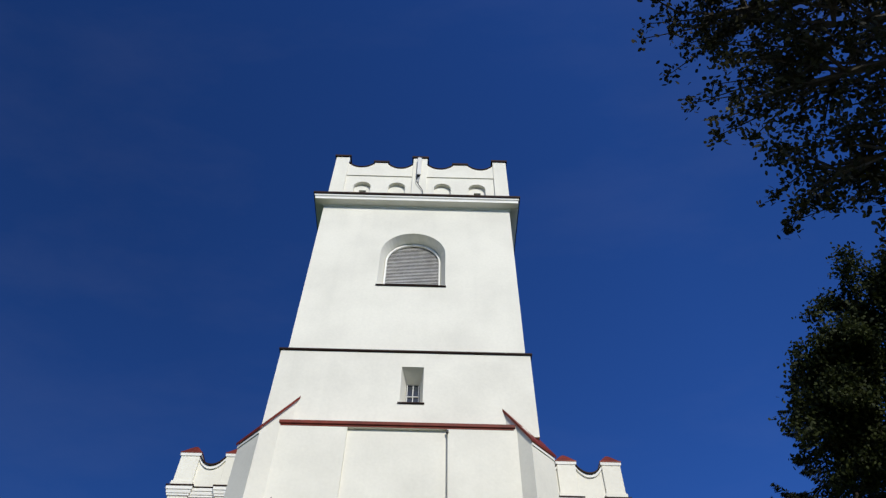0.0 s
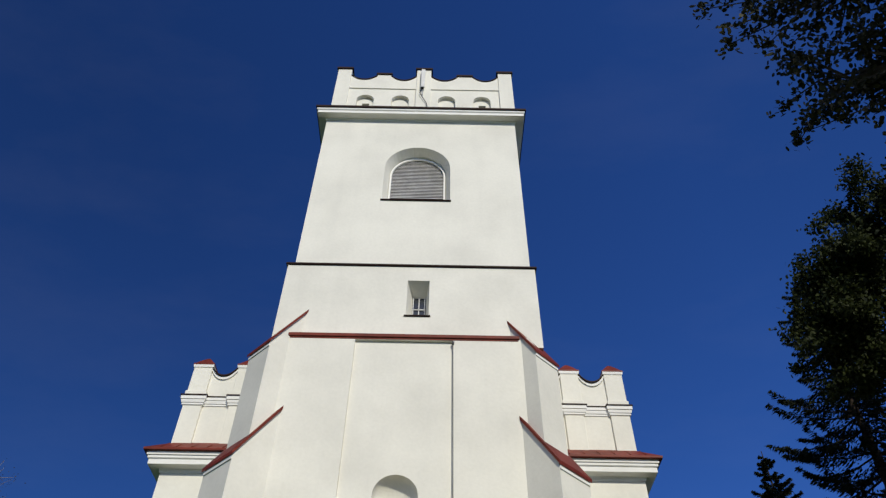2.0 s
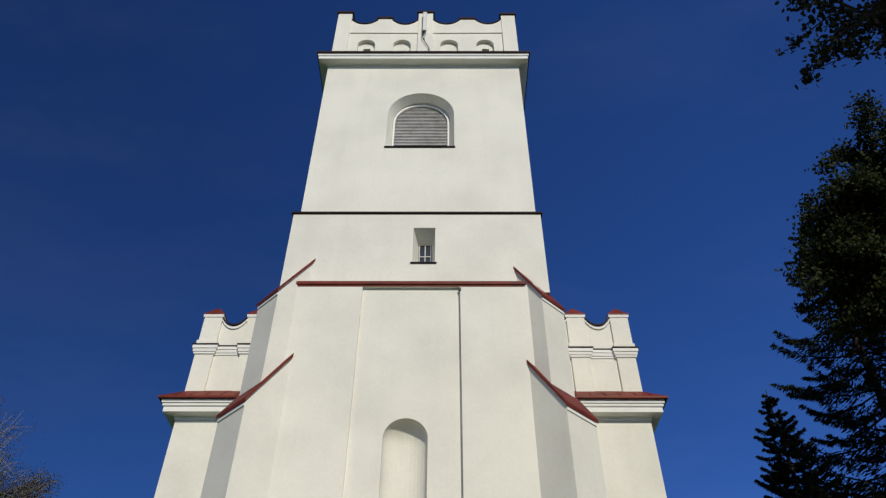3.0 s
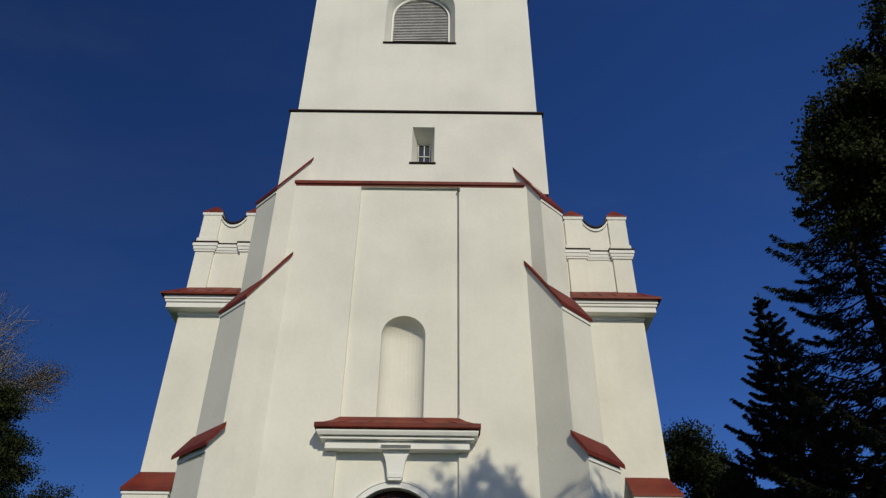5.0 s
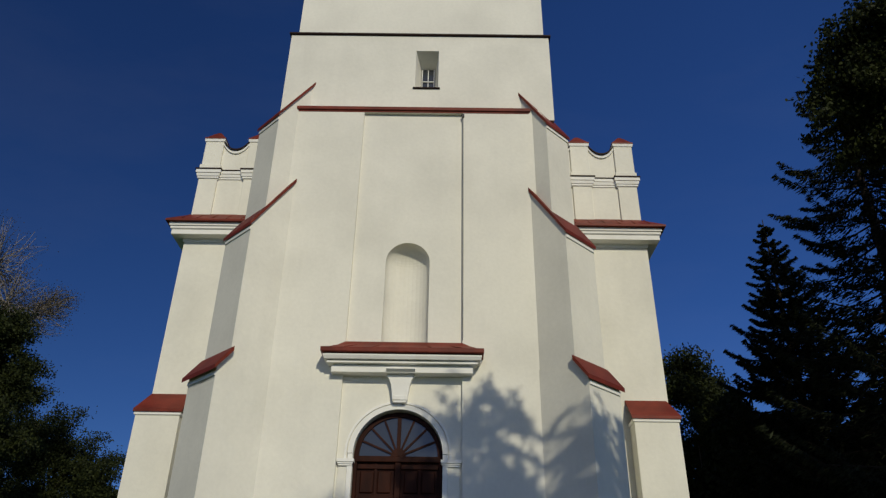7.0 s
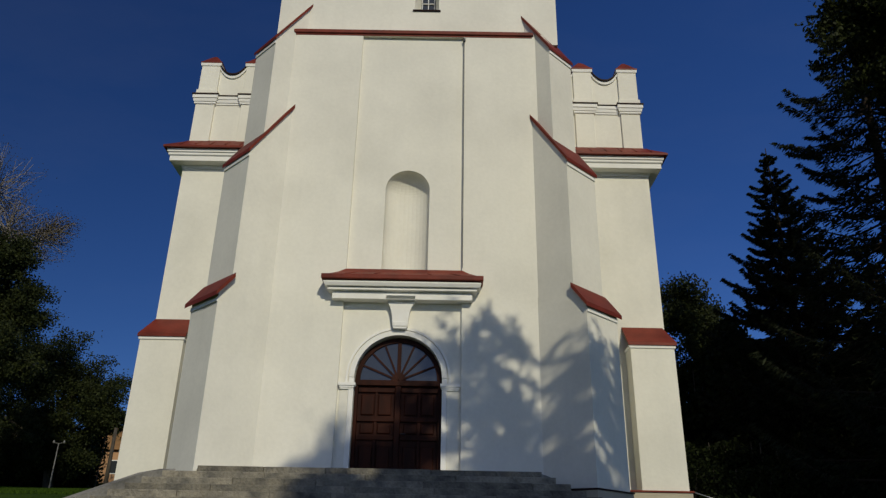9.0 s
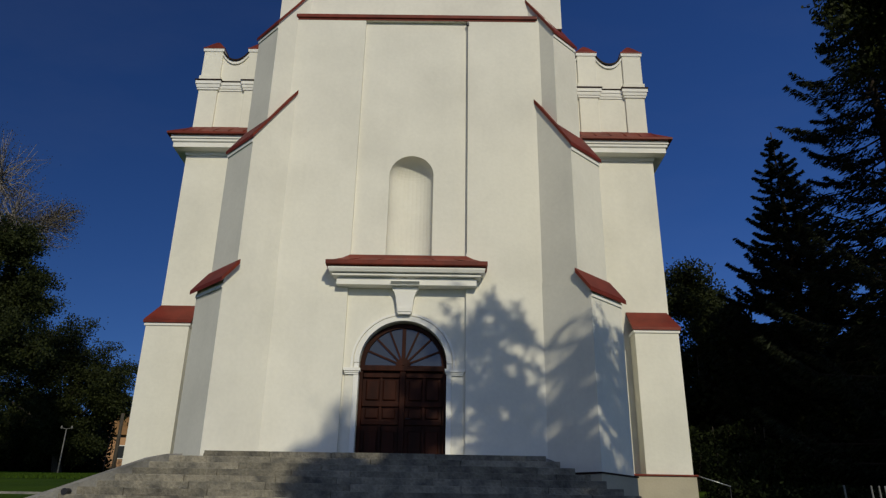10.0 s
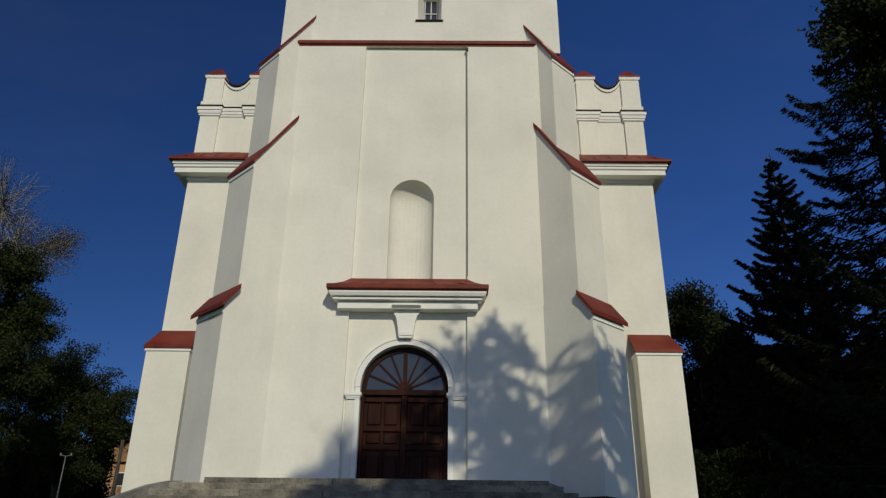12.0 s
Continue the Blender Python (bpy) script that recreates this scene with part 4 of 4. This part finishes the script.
broadleaf("maple_tree", -32.5, 63.0, 13.0, lobes_at(62.0, (-0.53, 0.24, 0.05), (-0.58, 0.235, 0.055), (-0.48, 0.21, 0.045), (-0.45, 0.18, 0.035), (-0.52, 0.155, 0.06), (-0.6, 0.155, 0.06), (-0.66, 0.2, 0.07), (-0.485, 0.125, 0.03)),
          110000, 0.115, LEAF_MID, "broad green maple at the edge of the lawn", 14, clump=0.4)
broadleaf("oak_tree", -30.0, 46.5, 16.0, lobes_at(46.0, (-0.63, 0.385, 0.045), (-0.605, 0.325, 0.045), (-0.66, 0.33, 0.06), (-0.60, 0.25, 0.045), (-0.66, 0.17, 0.05)),
          70000, 0.10, LEAF_MID, "dark leafy oak beside the lawn", 15, clump=0.34)
broadleaf("birch_tree", -33.0, 48.5, 23.0, lobes_at(48.0, (-0.675, 0.51, 0.065), (-0.600, 0.43, 0.042), (-0.590, 0.455, 0.028), (-0.64, 0.44, 0.055), (-0.71, 0.45, 0.06)),
          14000, 0.062, LEAF_DRY, "tall birch with thin, almost bare crown", 16, bark=BIRCH, trunk=0.34, twig=0.014, fork=3.2, clump=0.3)


def hedge(x0, x1, y, tall, n, label, seed, size=0.17):
    rng = np.random.default_rng(seed)
    t = thing("hedge", (x0 + x1) / 2, y, height((x0 + x1) / 2, y), label, "hedge")
    stems = bmesh.new()
    for k in range(24):
        px = x0 + (x1 - x0) * (k + rng.uniform(0, 1)) / 24
        g = height(px, y) - 0.1
        tube([(px, y, g), (px + rng.uniform(-0.3, 0.3), y, g + tall * 0.8)], [0.06, 0.02], 5, stems)
    part("stem_work", stems, BARK, t)["kind"] = "stuff"
    px = rng.uniform(x0, x1, n)
    top = tall * (0.75 + 0.25 * np.sin(px * 1.3) * np.sin(px * 0.47 + 1))
    c = np.stack([px, y + rng.normal(size=n) * 0.7, np.array([height(a, y) for a in px]) + rng.uniform(0.0, 1.0, n) * top], 1)
    a = unit(rng.normal(size=(n, 3))) * size
    b = unit(np.cross(a, rng.normal(size=(n, 3)))) * size * 0.6
    quads("foliage", c, a, b, LEAF_SHADED, t)


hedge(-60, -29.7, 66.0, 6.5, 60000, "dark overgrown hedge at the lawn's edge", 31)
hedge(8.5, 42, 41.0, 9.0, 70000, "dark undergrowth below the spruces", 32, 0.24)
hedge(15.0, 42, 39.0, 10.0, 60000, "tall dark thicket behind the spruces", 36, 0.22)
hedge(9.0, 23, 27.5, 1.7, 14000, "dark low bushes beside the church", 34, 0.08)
# added shrubs that darken a strip of lawn where only shade falls
hedge(8.2, 24, 23.8, 0.8, 20000, "low dark shrubs added where the ground beside the church lies in shade", 35, 0.07)
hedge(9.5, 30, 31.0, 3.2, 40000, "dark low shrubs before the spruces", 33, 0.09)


def build_grass():
    """Tufts on the lawn between the stairs and the trees."""
    rng = np.random.default_rng(41)
    n = 45000
    y = 24 + 40 * rng.uniform(0, 1, n) ** 0.7
    x = -y * rng.uniform(0.40, 0.70, n)
    tall = rng.uniform(0.02, 0.065, (n, 1))
    c = np.stack([x, y, [height(p, q) for p, q in zip(x, y)]], 1) + tall * np.array([0, 0, 0.8])
    a = unit(rng.normal(size=(n, 3)) * np.array([0.5, 0.5, 0.2]) + np.array([0, 0, 1.0])) * tall
    w = unit(np.cross(a, rng.normal(size=(n, 3)))) * 0.02
    g = thing("grass", -20.0, 40.0, height(-20.0, 40.0), "short mown grass in uneven tufts on the lawn", "grass", kind="stuff")
    quads("blades", c, a, w, BLADE, g)


build_grass()


# ---- small things ----
def build_antenna():
    t = thing("antenna", -0.99, 19.45, 30.6, "white panel antenna with bracket and cable on the parapet", "antenna")
    part("panel", box(-1.13, -0.93, 19.30, 19.42, 31.8, 33.48, 0.03), PLASTIC, t, "tall white plastic panel")
    part("mast", tube([(-1.03, 19.47, 31.3), (-1.03, 19.47, 33.6)], [0.03, 0.03], 8), METAL, t)
    part("clamp", box(-1.08, -0.98, 19.40, 19.53, 32.2, 32.28, 0.01), METAL, t)
    part("clamp", box(-1.08, -0.98, 19.40, 19.53, 33.3, 33.38, 0.01), METAL, t)
    part("connector", box(-1.12, -0.98, 19.33, 19.46, 31.78, 31.98, 0.02), IRON, t, "dark connector box")
    part("cable", tube([(-1.07, 19.40, 31.8), (-1.16, 19.42, 31.4), (-1.0, 19.44, 31.0), (-0.82, 19.46, 30.6), (-0.72, 19.45, 29.9)], [0.018] * 5, 6), IRON, t, "loose dark cable")


build_antenna()


def build_lamp():
    x, y = -28.0, 55.0
    g = height(x, y)
    t = thing("street_lamp", x, y, g, "slim grey lamp post with two small lanterns on the lawn", "street lamp")
    part("post", tube([(x, y, g - 0.1), (x, y, g + 1.0), (x, y, g + 3.2)], [0.065, 0.045, 0.03], 10), ZINC, t, smooth=True)
    part("arm", tube([(x - 0.35, y, g + 3.25), (x, y, g + 3.18), (x + 0.35, y, g + 3.25)], [0.025] * 3, 6), ZINC, t)
    for k in (-0.38, 0.38):
        part("lantern", tube([(x + k, y, g + 3.2), (x + k, y, g + 3.28), (x + k, y, g + 3.42)], [0.05, 0.085, 0.03], 10), ZINC, t, "small grey rounded lantern")


build_lamp()


def build_house():
    x0, x1, y0 = -38.0, -31.5, 78.0
    g = height(-35, 78) - 0.3
    t = thing("house", -34.7, y0, g, "small ochre house with a tiled roof beyond the trees", "house")
    part("wall", box(x0, x1, y0, y0 + 8, g, g + 3.6), HOUSE, t)
    part("roof", prism([(x0 - 0.4, g + 3.605), (x1 + 0.4, g + 3.605), ((x0 + x1) / 2, g + 6.6)], "y", y0 - 0.4, y0 + 8.4), ROOF_TILE, t)
    for k in (-36.6, -33.4):
        w = part("window", box(k - 0.55, k + 0.55, y0 - 0.05, y0 - 0.003, g + 1.2, g + 2.6, 0.01), TRIM, t)
        part("pane", box(k - 0.45, k + 0.45, y0 - 0.07, y0 - 0.052, g + 1.3, g + 2.5), GLASS, w)


build_house()


def build_pole():
    x, y = -0.437 * 58, 58.0
    g = height(x, y)
    t = thing("wooden_pole", x, y, g, "weathered brown wooden pole beside the lawn", "pole")
    part("shaft", tube([(x, y, g - 0.2), (x, y, g + 2.5), (x, y, g + 4.6)], [0.16, 0.14, 0.12], 10), BARK, t, smooth=True)


build_pole()


def build_fence():
    y = 14.0
    first = None
    for x in (7.24, 7.73, 7.87, 7.98):
        g = height(x, y)
        if first is None:
            first = thing("fence_post", x, y, g, "short pale fence post beside the steps", "fence post", group="posts of the low fence")
            part("shaft", tube([(x, y, g - 0.1), (x - 0.01, y, g + 0.3), (x - 0.02, y, g + 0.68)], [0.02, 0.018, 0.016], 8), ZINC, first)
            part("post_cap", tube([(x - 0.02, y, g + 0.68), (x - 0.02, y, g + 0.70), (x - 0.02, y, g + 0.71)], [0.018, 0.018, 0.008], 8), ZINC, first)
        else:
            copy_thing(first, pose(x, y, g + EYE))


build_fence()


def build_rail():
    t = thing("handrail", 7.5, 21.7, 1.6, "thin galvanised handrail sloping down beside the church", "handrail")
    part("rail", tube([(7.17, 21.80, 1.95), (7.6, 21.7, 1.80), (7.98, 21.62, 1.67)], [0.016] * 3, 8), METAL, t, smooth=True)
    part("post", tube([(7.96, 21.62, height(7.96, 21.62) - 0.1), (7.96, 21.62, 1.67)], [0.012, 0.012], 8), IRON, t, smooth=True)


build_rail()
